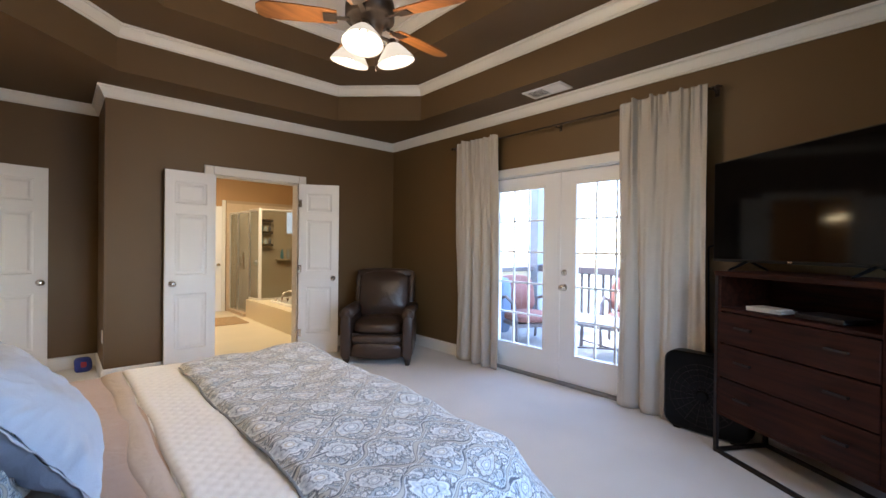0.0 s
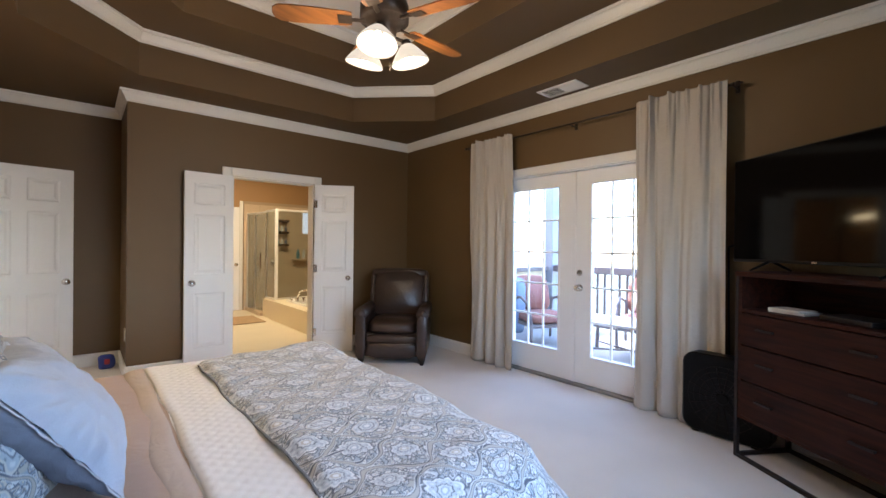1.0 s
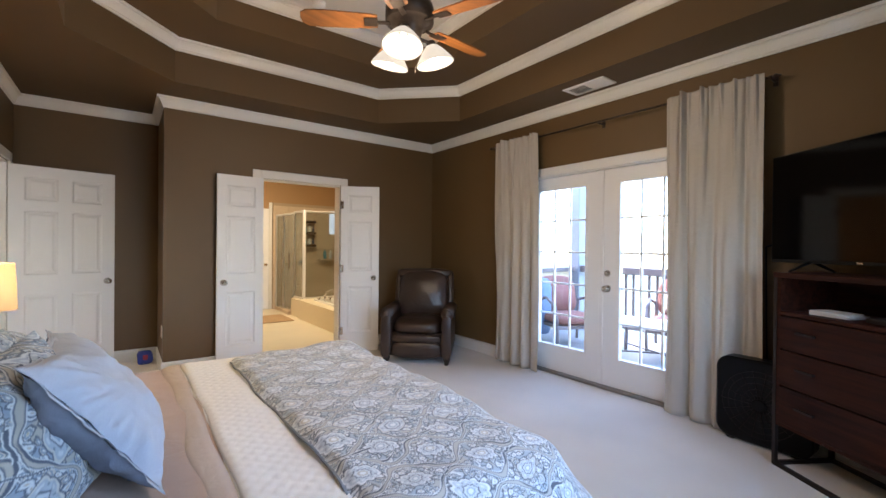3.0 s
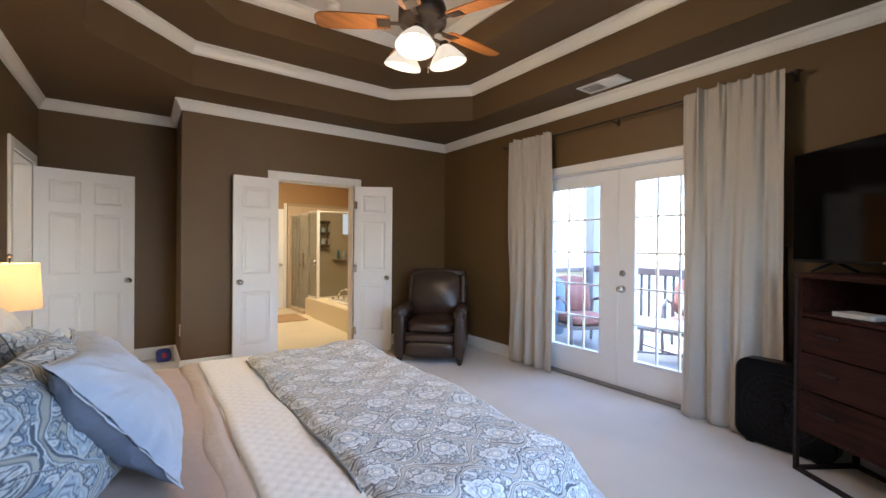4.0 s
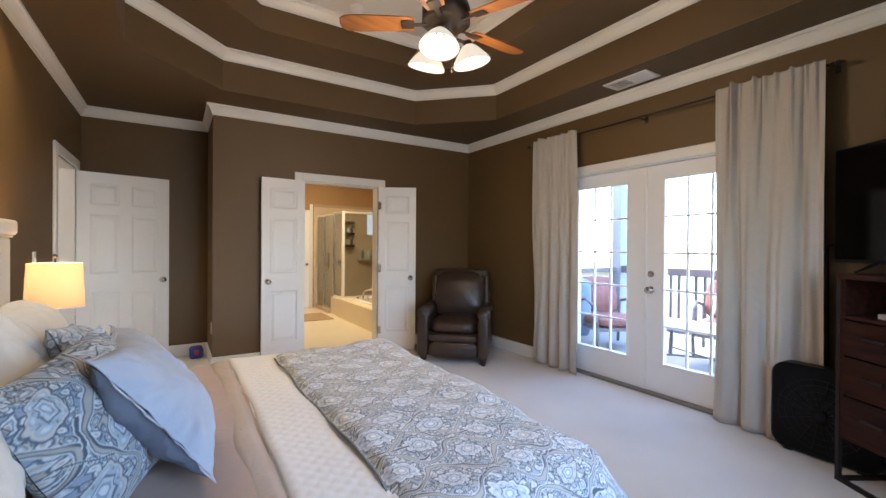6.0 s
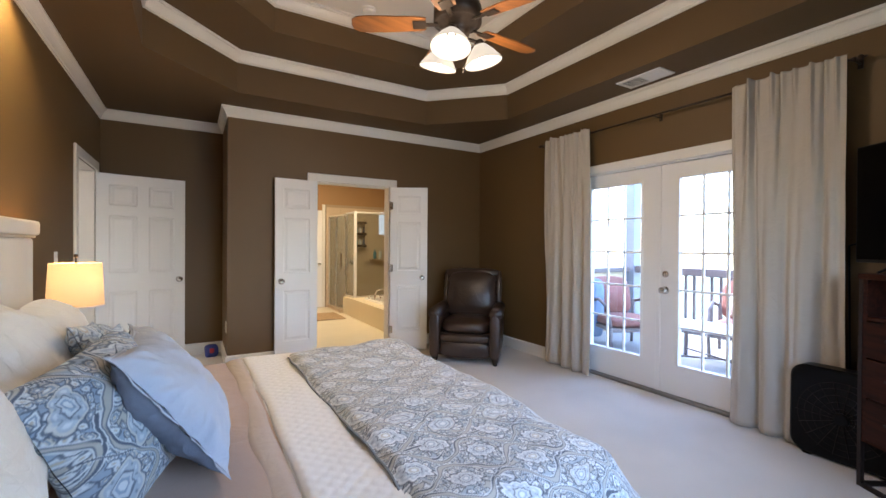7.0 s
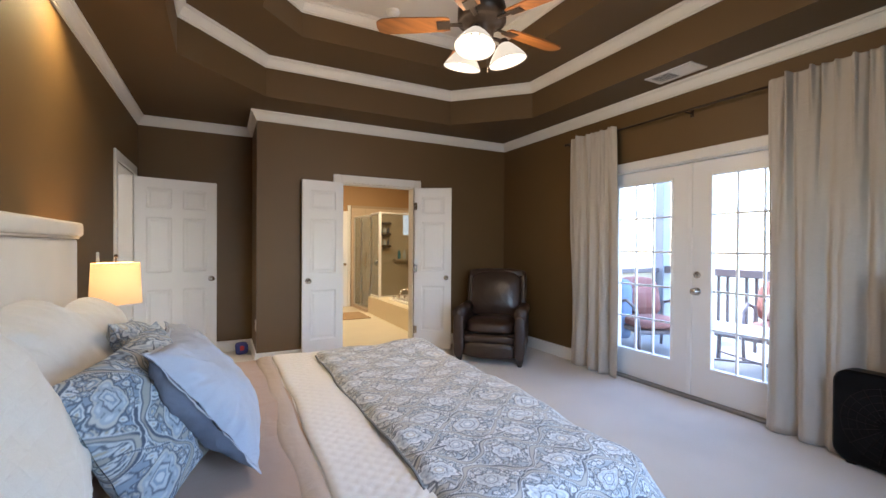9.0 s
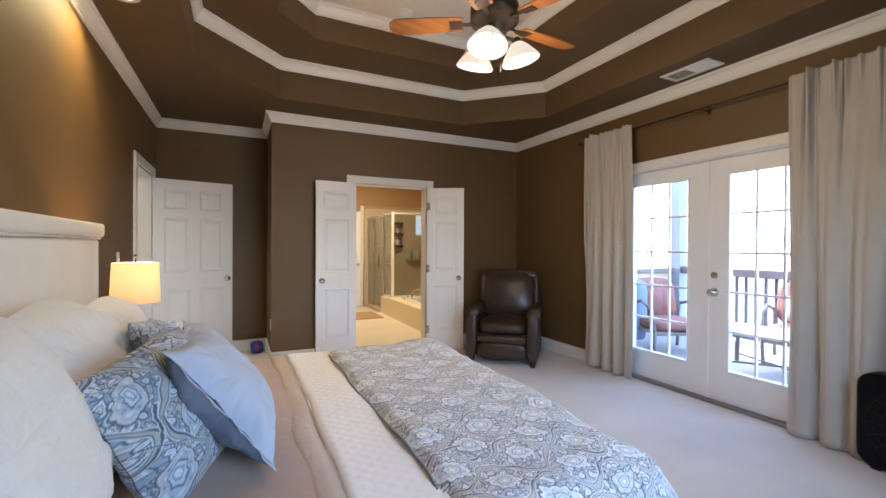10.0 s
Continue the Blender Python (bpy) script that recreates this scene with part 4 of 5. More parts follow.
part("shade", lathe([(0.128, 0.315), (0.130, 0.315), (0.118, 0.56), (0.116, 0.56)], 40, closed=True), LAMPSHADE, tl, "cream fabric shade", True)
part("shade_ring", lathe([(0.1305, 0.312), (0.132, 0.312), (0.132, 0.320), (0.1305, 0.320)], 40, closed=True), LINEN, tl)
part("finial", join(rod((0, 0, 0.38), (0, 0, 0.60), 0.004, 8), ball((0, 0, 0.60), 0.011)), BRONZE, tl, smooth=True)

# ---- dresser and television ----


def dresser(m):
    d = thing("dresser", m, "dark walnut dresser with an open shelf, on a steel frame", "dresser")
    w, dp = 0.955, 0.40
    part("top", box(-0.004, w + 0.004, -0.006, dp, 1.135, 1.166, bevel=0.004), WALNUT, d)
    for x in (0.022, w - 0.045):
        part("side_panel", box(x, x + 0.023, 0.004, dp - 0.002, 0.25, 1.135), WALNUT, d)
    part("back_panel", box(0.0455, w - 0.0455, dp - 0.02, dp - 0.004, 0.25, 1.135), WALNUT, d)
    part("bottom_panel", box(0.0455, w - 0.0455, 0.006, dp - 0.0205, 0.25, 0.27), WALNUT, d)
    part("shelf", box(0.0455, w - 0.0455, 0.002, dp - 0.021, 0.915, 0.935, bevel=0.003), WALNUT, d)
    for za, zb, hz in ((0.715, 0.908, 0.825), (0.498, 0.707, 0.615), (0.272, 0.490, 0.392)):
        dr = part("drawer", box(0.049, w - 0.049, -0.004, 0.30, za, zb, bevel=0.003), WALNUT, d)
        for x in (0.22, w - 0.22):
            part("handle", boxes((x - 0.055, x + 0.055, -0.024, -0.012, hz - 0.006, hz + 0.006), (x - 0.053, x - 0.043, -0.012, -0.004, hz - 0.005, hz + 0.005), (x + 0.043, x + 0.053, -0.012, -0.004, hz - 0.005, hz + 0.005)), BLACKSTEEL, dr, "dark bar handle")
    for x in (0.0, w - 0.022):
        for y in (0.0, dp - 0.022):
            part("leg", box(x, x + 0.022, y, y + 0.022, 0, 1.135), BLACKSTEEL, d)
        part("base_rail", box(x, x + 0.022, 0.022, dp - 0.022, 0, 0.022), BLACKSTEEL, d)
    for y in (0.0, dp - 0.022):
        part("base_rail", box(0.022, w - 0.022, y, y + 0.022, 0, 0.022), BLACKSTEEL, d)
    return d


DM = pose(3.165, 0.848, 0, 0, 0, -122)
dresser(DM)
tv = thing("television", DM @ pose(0.435, 0.14, 1.166, 0, 0, -1.4) @ pose(-0.625, 0, 0), "large black flat-screen television standing on the dresser", "television")
part("bezel", box(0, 1.22, 0, 0.045, 0.056, 0.735, bevel=0.006, seg=2), BLACK, tv)
part("screen", box(0.010, 1.21, -0.003, 0.006, 0.076, 0.726), SCREEN, tv, "glossy black screen")
part("back_shell", box(0.20, 0.92, 0.045, 0.085, 0.10, 0.45, bevel=0.015, seg=2), BLACK, tv)
part("logo_strip", box(0.545, 0.575, -0.002, 0.002, 0.063, 0.072), CHROME, tv)
for x in (0.27, 0.98):
    part("foot", join(rod((x, 0.02, 0.068), (x - 0.02, -0.105, 0.007), 0.010, 8, 0.007), rod((x, 0.02, 0.068), (x + 0.02, 0.14, 0.007), 0.010, 8, 0.007)), FANBLACK, tv)
PAPER = mat("white_card", (0.66, 0.63, 0.60), 0.6, vary=0.06)
for bw, bd, bh, bz, turn, tint in ((0.20, 0.145, 0.014, 0.9355, 8, PAPER), (0.185, 0.13, 0.011, 0.950, 3, PAPER)):
    bk = thing("book", DM @ pose(0.17, 0.06, bz, 0, 0, turn), "thin white paperback lying in a stack on the dresser shelf", "book", "books on the shelf")
    part("cover", boxes((0, bw, 0, bd, 0, 0.0015), (0, bw, 0, bd, bh - 0.0015, bh), (0, 0.0015, 0, bd, 0.0015, bh - 0.0015)), tint, bk)
    part("pages", box(0.002, bw - 0.003, 0.003, bd - 0.003, 0.0016, bh - 0.0016), LINEN, bk)
md = thing("media_player", DM @ pose(0.46, 0.07, 0.9355, 0, 0, -4), "slim dark grey media player on the dresser shelf", "media player")
part("case", box(0, 0.26, 0, 0.18, 0.003, 0.030, bevel=0.005, seg=2), mat("grey_plastic", (0.012, 0.012, 0.014), 0.4), md)
part("front_strip", box(0.005, 0.255, -0.0015, 0.002, 0.008, 0.024), BLACKSTEEL, md)
part("cable", join(rod((0.2, 0.17, 0.02), (0.24, 0.26, 0.01), 0.004, 6), rod((0.24, 0.26, 0.01), (0.25, 0.29, 0.13), 0.004, 6)), BLACK, md)

cable = part("power_cable", join(rod((3.528, 0.965, 0.06), (3.532, 0.985, 0.75), 0.005, 6), rod((3.532, 0.985, 0.75), (3.522, 0.99, 1.32), 0.005, 6), rod((3.522, 0.99, 1.32), (3.40, 0.70, 1.42), 0.005, 6)), BLACK)
tagged(cable, "black power cable hanging down the wall behind the television", "cable")

# ---- box fan by the curtain ----


def rounded_slab(w, h, d, r, z0):
    """A slab with rounded corners, thickness along y, and a softened rim."""
    bm = bmesh.new()
    rings = []
    for y, g in ((0.0, 0.012), (0.012, 0.0), (d - 0.012, 0.0), (d, 0.012)):
        ring = []
        for cx, cz, a0 in ((w - r, h - r, 0), (r, h - r, 90), (r, r, 180), (w - r, r, 270)):
            for k in range(7):
                a = radians(a0 + 15 * k)
                ring.append(bm.verts.new((cx + (r - g) * math.cos(a), y, z0 + cz + (r - g) * math.sin(a))))
        rings.append(ring)
    n = len(rings[0])
    for a, b in zip(rings, rings[1:]):
        for i in range(n):
            bm.faces.new((a[i], a[(i + 1) % n], b[(i + 1) % n], b[i]))
    bm.faces.new(rings[0])
    bm.faces.new(rings[-1][::-1])
    return bm


def box_fan(m):
    f = thing("box_fan", m, "black plastic box fan standing on the carpet", "fan")
    part("housing", rounded_slab(0.54, 0.555, 0.12, 0.085, 0.014), FANBLACK, f)
    for r in (0.06, 0.10, 0.14, 0.18, 0.215):
        part("grille_ring", lathe([(r, -0.005), (r + 0.003, -0.0055), (r + 0.003, 0.0), (r, 0.0)], 40, pose(0.26, -0.003, 0.28, 90), closed=True), BLACKSTEEL, f)
    for k in range(18):
        a = k * math.pi / 9
        part("grille_bar", rod((0.26 + 0.04 * math.cos(a), -0.006, 0.28 + 0.04 * math.sin(a)), (0.26 + 0.225 * math.cos(a), -0.006, 0.28 + 0.225 * math.sin(a)), 0.0020, 6), BLACKSTEEL, f)
    part("hub", lathe([(0.04, 0), (0.04, 0.008), (0.03, 0.012), (0.0, 0.012)], 20, pose(0.26, -0.002, 0.28, 90)), FANBLACK, f)
    part("control_knob", lathe([(0.018, 0), (0.016, 0.018), (0.0, 0.018)], 14, pose(0.46, -0.002, 0.49, 90)), FANBLACK, f)
    for x in (0.06, 0.42):
        part("foot", box(x, x + 0.05, 0.02, 0.08, 0, 0.015, bevel=0.004), FANBLACK, f)
    return f


box_fan(pose(3.345, 1.222, 0, 0, 0, -92))

# ---- leather recliner ----


def cushion_box(x0, x1, y0, y1, z0, z1, puff, m=None, k=5):
    bm = box(x0, x1, y0, y1, z0, z1)
    bmesh.ops.subdivide_edges(bm, edges=bm.edges[:], cuts=7, use_grid_fill=True)
    cx, cy, cz = (x0 + x1) / 2, (y0 + y1) / 2, (z0 + z1) / 2
    hx, hy, hz = (x1 - x0) / 2, (y1 - y0) / 2, (z1 - z0) / 2
    for v in bm.verts:
        a, b, c = (v.co.x - cx) / hx, (v.co.y - cy) / hy, (v.co.z - cz) / hz
        n = (abs(a) ** k + abs(b) ** k + abs(c) ** k) ** (1 / k)
        s = 1 / n if n > 1 else 1
        v.co = (cx + a * s * hx, cy + b * s * hy, cz + c * s * hz)
        w = (1 - a * a) * (1 - c * c)
        if abs(b) > 0.98:
            v.co.y += puff * w * (1 if b > 0 else -1)
        w = (1 - a * a) * (1 - b * b)
        if abs(c) > 0.98:
            v.co.z += puff * w * (1 if c > 0 else -1)
        v.co.x += 0.003 * math.sin(v.co.z * 40 + v.co.y * 23)
        v.co.y += 0.003 * math.sin(v.co.z * 31 + v.co.x * 27)
        if m:
            v.co = m @ v.co
    return bm


DARKFOOT = mat("ebony_stain", (0.012, 0.008, 0.006), 0.4, vary=0.2)


def recliner(m):
    c = thing("recliner", m, "dark brown leather recliner armchair in the corner", "armchair")
    back = Matrix.Translation((0, 0.62, 0.40)) @ Matrix.Rotation(radians(-14), 4, "X") @ Matrix.Translation((0, -0.62, -0.40))
    bk = part("backrest", cushion_box(-0.355, 0.355, 0.58, 0.80, 0.34, 1.00, 0.02, m=back, k=9), LEATHER, c, smooth=True)
    part("back_cushion", cushion_box(-0.30, 0.30, 0.47, 0.62, 0.44, 0.95, 0.05, m=back, k=7), LEATHER, bk, smooth=True)
    part("head_roll", cushion_box(-0.335, 0.335, 0.52, 0.70, 0.92, 1.02, 0.015, m=back, k=6), LEATHER, bk, smooth=True)
    for s in (-1, 1):
        part("side_wing", cushion_box(s * 0.325 - 0.035, s * 0.325 + 0.035, 0.55, 0.68, 0.50, 1.0, 0.012, m=back), LEATHER, bk, smooth=True)
    part("seat_cushion", cushion_box(-0.272, 0.272, 0.01, 0.60, 0.33, 0.475, 0.03), LEATHER, c, smooth=True)
    part("footrest_panel", cushion_box(-0.272, 0.272, -0.015, 0.06, 0.245, 0.325, 0.012), LEATHER, c, smooth=True)
    part("footrest_panel", cushion_box(-0.272, 0.272, -0.010, 0.06, 0.080, 0.242, 0.014), LEATHER, c, smooth=True)
    part("base", box(-0.30, 0.30, 0.06, 0.70, 0.085, 0.34), LEATHER, c)
    for s in (-1, 1):
        a = part("armrest", cushion_box(s * 0.335 - 0.058, s * 0.335 + 0.058, 0.0, 0.72, 0.075, 0.60, 0.008), LEATHER, c, smooth=True)
        roll = rod((s * 0.34, -0.012, 0.555), (s * 0.34, 0.70, 0.555), 0.070, 24)
        bmesh.ops.bevel(roll, geom=[e for e in roll.edges if len(e.link_faces) == 2 and any(len(f.verts) > 4 for f in e.link_faces)], offset=0.02, segments=3, affect="EDGES")
        part("arm_roll", roll, LEATHER, a, smooth=True)
        part("arm_front", cushion_box(s * 0.335 - 0.056, s * 0.335 + 0.056, -0.022, 0.02, 0.080, 0.54, 0.006), LEATHER, a, smooth=True)
        for y in (0.03, 0.68):
            part("foot", lathe([(0.020, 0), (0.028, 0.012), (0.024, 0.028), (0.036, 0.045), (0.036, 0.060), (0.04, 0.066), (0.04, 0.088)], 14, pose(s * 0.335, y, 0)), DARKFOOT, c, "turned dark wooden foot", True)
    return c


recliner(pose(2.57, 3.88, 0, 0, 0, -42))

# ---- ceiling fan ----
BULBGLOW = glow("bulb_lit", (1.0, 0.85, 0.62), 2.0)



def ceiling_fan(m):
    f = thing("ceiling_fan", m, "bronze ceiling fan with five oak blades and three lit shades", "ceiling fan")
    part("canopy", lathe([(0.07, 0), (0.07, -0.02), (0.055, -0.06), (0.02, -0.085), (0.0, -0.085)], 24), FANMETAL, f, smooth=True)
    part("downrod", rod((0, 0, -0.07), (0, 0, -0.66), 0.013, 12), FANMETAL, f, smooth=True)
    part("motor", lathe([(0.02, -0.62), (0.05, -0.64), (0.10, -0.66), (0.135, -0.69), (0.145, -0.72), (0.145, -0.805), (0.13, -0.80), (0.115, -0.815), (0.085, -0.83), (0.075, -0.86), (0.07, -0.885), (0.05, -0.90), (0.03, -0.91), (0.0, -0.91)], 32), FANMETAL, f, smooth=True)
    for k in range(5):
        a = radians(4.4 + 72 * k)
        bm = bmesh.new()
        st = [(0.19, 0.050), (0.23, 0.058), (0.38, 0.066), (0.53, 0.070), (0.60, 0.064), (0.632, 0.04), (0.640, 0.0)]
        rm = Matrix.Rotation(a, 4, "Z") @ Matrix.Rotation(radians(11), 4, "X")
        top, bot = [], []
        outline = [(x, y) for x, y in st] + [(x, -y) for x, y in st[-2::-1]]
        for x, y in outline:
            top.append(bm.verts.new(rm @ Vector((x, y, 0.004)) + Vector((0, 0, -0.805))))
            bot.append(bm.verts.new(rm @ Vector((x, y, -0.004)) + Vector((0, 0, -0.805))))
        bm.faces.new(top)
        bm.faces.new(bot[::-1])
        for i in range(len(top)):
            j = (i + 1) % len(top)
            bm.faces.new((top[i], top[j], bot[j], bot[i]))
        b = part("blade", bm, FANWOOD, f)
        arm = boxes((0.09, 0.20, -0.014, 0.014, -0.010, -0.003), (0.19, 0.27, -0.035, 0.035, -0.010, -0.005), bevel=0.002)
        bmesh.ops.transform(arm, matrix=Matrix.Translation((0, 0, -0.805)) @ rm, verts=arm.verts)
        part("blade_arm", arm, FANMETAL, b)
    return f


FANOB = ceiling_fan(pose(FAN[0], FAN[1], Z2))
for bx, by in BULBS:
    dx, dy = (bx - FAN[0]) / 0.155, (by - FAN[1]) / 0.155
    az = math.degrees(math.atan2(dy, dx))
    tilt = Matrix.Translation((0.138 * dx, 0.138 * dy, -0.903)) @ Matrix.Rotation(radians(az), 4, "Z") @ Matrix.Rotation(radians(-14), 4, "Y")
    part("light_arm", rod((0.04 * dx, 0.04 * dy, -0.885), (0.138 * dx, 0.138 * dy, -0.901), 0.011, 10), FANMETAL, FANOB, smooth=True)
    part("socket", lathe([(0.024, 0.015), (0.030, 0.0), (0.030, -0.03), (0.0, -0.03)], 16, tilt), FANMETAL, FANOB, smooth=True)
    bell = [(0.030, -0.012), (0.040, -0.017), (0.058, -0.036), (0.082, -0.066), (0.106, -0.100), (0.116, -0.118), (0.117, -0.124), (0.112, -0.124), (0.110, -0.116), (0.100, -0.100), (0.078, -0.068), (0.053, -0.038), (0.036, -0.019), (0.027, -0.014)]
    sh = part("shade", lathe(bell, 36, tilt, closed=True), SHADEGLASS, FANOB, "lit frosted glass bell shade", True)
    sh.visible_shadow = False
    part("bulb", lathe([(0.012, -0.03), (0.016, -0.045), (0.028, -0.070), (0.030, -0.085), (0.022, -0.105), (0.0, -0.110)], 16, tilt), BULBGLOW, FANOB, "lit bulb", True).visible_shadow = False
part("pull_chain", rod((0.03, -0.02, -0.90), (0.03, -0.02, -1.10), 0.0016, 6), BRONZE, FANOB)

vent = thing("ceiling_vent", pose(3.315, 2.255, H), "white louvred air vent in the ceiling soffit", "vent")
part("frame", boxes((-0.105, 0.105, -0.205, -0.175, -0.008, 0), (-0.105, 0.105, 0.175, 0.205, -0.008, 0), (-0.105, -0.075, -0.175, 0.175, -0.008, 0), (0.075, 0.105, -0.175, 0.175, -0.008, 0), (-0.075, 0.075, -0.006, 0.006, -0.007, 0)), TRIM, vent)
part("backing", box(-0.075, 0.075, -0.175, 0.175, -0.0015, -0.0005), BLACK, vent)
for k in range(9):
    x = -0.068 + k * 0.017
    for ya, yb, s in ((-0.175, -0.006, 1), (0.006, 0.175, -1)):
        bm = box(-0.007, 0.007, ya, yb, -0.0008, 0.0008)
        bmesh.ops.transform(bm, matrix=Matrix.Translation((x, 0, -0.006)) @ Matrix.Rotation(radians(35 * s), 4, "Y"), verts=bm.verts)
        part("slat", bm, TRIM, vent)

sd = thing("smoke_detector", pose(1.375, 3.68, Z2), "round white smoke detector on the ceiling", "smoke detector")
part("base", lathe([(0.065, 0), (0.065, -0.012), (0.0, -0.012)], 24), TRIM, sd, smooth=False)
part("cover", lathe([(0.058, -0.012), (0.055, -0.03), (0.04, -0.042), (0.0, -0.044)], 24), TRIM, sd, smooth=True)

cl = thing("recessed_light", pose(-0.61, 3.02, H), "recessed ceiling light in the soffit over the bed", "light")
part("trim_ring", lathe([(0.062, -0.001), (0.085, -0.001), (0.088, -0.006), (0.062, -0.004)], 32, closed=True), TRIM, cl, smooth=True)
part("lens", lathe([(0.061, -0.001), (0.061, -0.003), (0.0, -0.003)], 32), glow("can_lens", (1.0, 0.8, 0.5), 0.8), cl)

toy = thing("toy_ball", pose(0.20, 5.62, 0), "blue and red crumpled toy on the alcove carpet", "toy")
part("body", cushion_box(-0.07, 0.07, -0.06, 0.06, 0.0, 0.13, 0.01), mat("toy_blue", (0.03, 0.05, 0.25), 0.5, vary=0.3, scale=30), toy, smooth=True)
part("patch", cushion_box(-0.03, 0.03, -0.068, 0.0, 0.04, 0.11, 0.008), mat("toy_red", (0.4, 0.03, 0.05), 0.5), toy, smooth=True)

sw = thing("wall_outlet", pose(JOG, F + 0.10, 0), "white wall plate on the alcove return wall", "outlet")
part("plate", box(-0.008, 0, -0.04, 0.04, 0.36, 0.48, bevel=0.003), TRIM, sw)

ls = thing("light_switch", pose(L, 4.07, 1.18), "white light switch plate on the brown wall", "light switch")
part("plate", box(0, 0.006, -0.037, 0.037, -0.06, 0.06, bevel=0.002), TRIM, ls)
part("toggle", box(0.006, 0.014, -0.006, 0.006, -0.014, 0.014, bevel=0.002), TRIM, ls)

# ---- bathroom ----
structure("bath_floor", boxes((JOG + T, 4.6, F + T, 9.0, -0.12, 0), (1.226, 2.154, F, F + T, -0.12, 0)), BATHFLOOR, "cream tiled bathroom floor", "floor")
structure("bath_wall_back", box(0.3, 4.7, 9.0, 9.1, 0, 2.9), BATHWALL, "tan painted bathroom wall", "wall")
structure("bath_wall_side", boxes((0.3, JOG + T, F2 + T, 9.0, 0, 2.9), (4.6, 4.7, F + T, 9.0, 0, 2.9)), BATHWALL, "tan painted bathroom side walls", "wall")
structure("bath_wall_front", boxes((JOG + T, 4.6, F + T, F + T + 0.02, 2.745, 2.9), (R + T, 4.6, F + T - 0.02, F + T + 0.02, 0, 2.745)), BATHWALL, "tan painted wall over the doorway", "wall")
structure("bath_ceiling", box(0.3, 4.7, F + T, 9.1, 2.9, 3.0), CEIL, "white bathroom ceiling", "ceiling")
structure("shower_surround", boxes((2.43, 4.595, 8.96, 8.998, 0, 2.16), (4.55, 4.598, 7.7, 8.96, 0, 2.16)), GROUT, "beige tiled shower walls", "tile wall")
vl = thing("vanity_light", pose(JOG + T, 7.66, 1.92), "lit frosted light bar on the bathroom wall", "wall light")
part("backplate", box(0, 0.022, -0.41, 0.41, -0.045, 0.045, bevel=0.006, seg=2), CHROME, vl)
part("diffuser", box(0.0225, 0.095, -0.395, 0.395, -0.04, 0.04, bevel=0.025, seg=3), glow("frosted_tube", (1.0, 0.76, 0.40), 2.1), vl, "lit frosted diffuser")
tubd = thing("bathtub", pose(0, 0, 0), "cream built-in bathtub deck with a white basin", "bathtub")
part("deck", boxes((2.50, 2.70, 5.4, 7.62, 0, 0.33), (3.75, 4.55, 5.4, 7.62, 0, 0.33), (2.70, 3.75, 5.4, 5.62, 0, 0.33), (2.70, 3.75, 7.30, 7.62, 0, 0.33)), TUB, tubd)
part("basin", boxes((2.68, 3.77, 5.60, 5.66, 0.08, 0.365), (2.68, 3.77, 7.26, 7.32, 0.08, 0.365), (2.68, 2.74, 5.66, 7.26, 0.08, 0.365), (3.71, 3.77, 5.66, 7.26, 0.08, 0.365), (2.74, 3.71, 5.66, 7.26, 0.08, 0.12), bevel=0.015, seg=2), ENAMEL, tubd)
fc = thing("tub_faucet", pose(2.80, 7.1, 0.33), "curved chrome tub faucet on the deck", "faucet")
pts = [Vector((0, 0, 0)), Vector((0, 0, 0.10)), Vector((0.03, -0.02, 0.17)), Vector((0.10, -0.06, 0.20)), Vector((0.16, -0.10, 0.17)), Vector((0.18, -0.11, 0.13))]
part("spout", join(*[rod(a, b, 0.014, 10) for a, b in zip(pts, pts[1:])], *[ball(a, 0.014) for a in pts]), CHROME, fc, smooth=True)
for s in (-1, 1):
    part("tap", join(rod((s * 0.10, 0, 0), (s * 0.10, 0, 0.06), 0.014, 10), rod((s * 0.10 - 0.03, 0, 0.065), (s * 0.10 + 0.03, 0, 0.065), 0.008, 8)), CHROME, fc, smooth=True)

shower = thing("shower_enclosure", pose(0, 0, 0), "framed glass shower enclosure with a chrome frame", "shower")
P0, P1, P2 = (4.5, 7.70), (2.64, 7.70), (2.50, 8.94)


def shower_panel(a, b, z0, z1, name):
    d = Vector((b[0] - a[0], b[1] - a[1], 0))
    n = Vector((-d.y, d.x, 0)).normalized() * 0.004
    bm = bmesh.new()
    q = [Vector((a[0], a[1], z0)), Vector((b[0], b[1], z0)), Vector((b[0], b[1], z1)), Vector((a[0], a[1], z1))]
    f = [bm.verts.new(v + n) for v in q]
    g = [bm.verts.new(v - n) for v in q]
    bm.faces.new(f)
    bm.faces.new(g[::-1])
    for i in range(4):
        bm.faces.new((f[i], f[(i + 1) % 4], g[(i + 1) % 4], g[i]))
    p = part(name, bm, SHOWERGLASS, shower)
    p.visible_shadow = False
    for u, v in ((q[0], q[1]), (q[3], q[2]), (q[0], q[3]), (q[1], q[2])):
        part("frame_bar", rod(u, v, 0.020, 8), SHOWERFRAME, p)
    return p


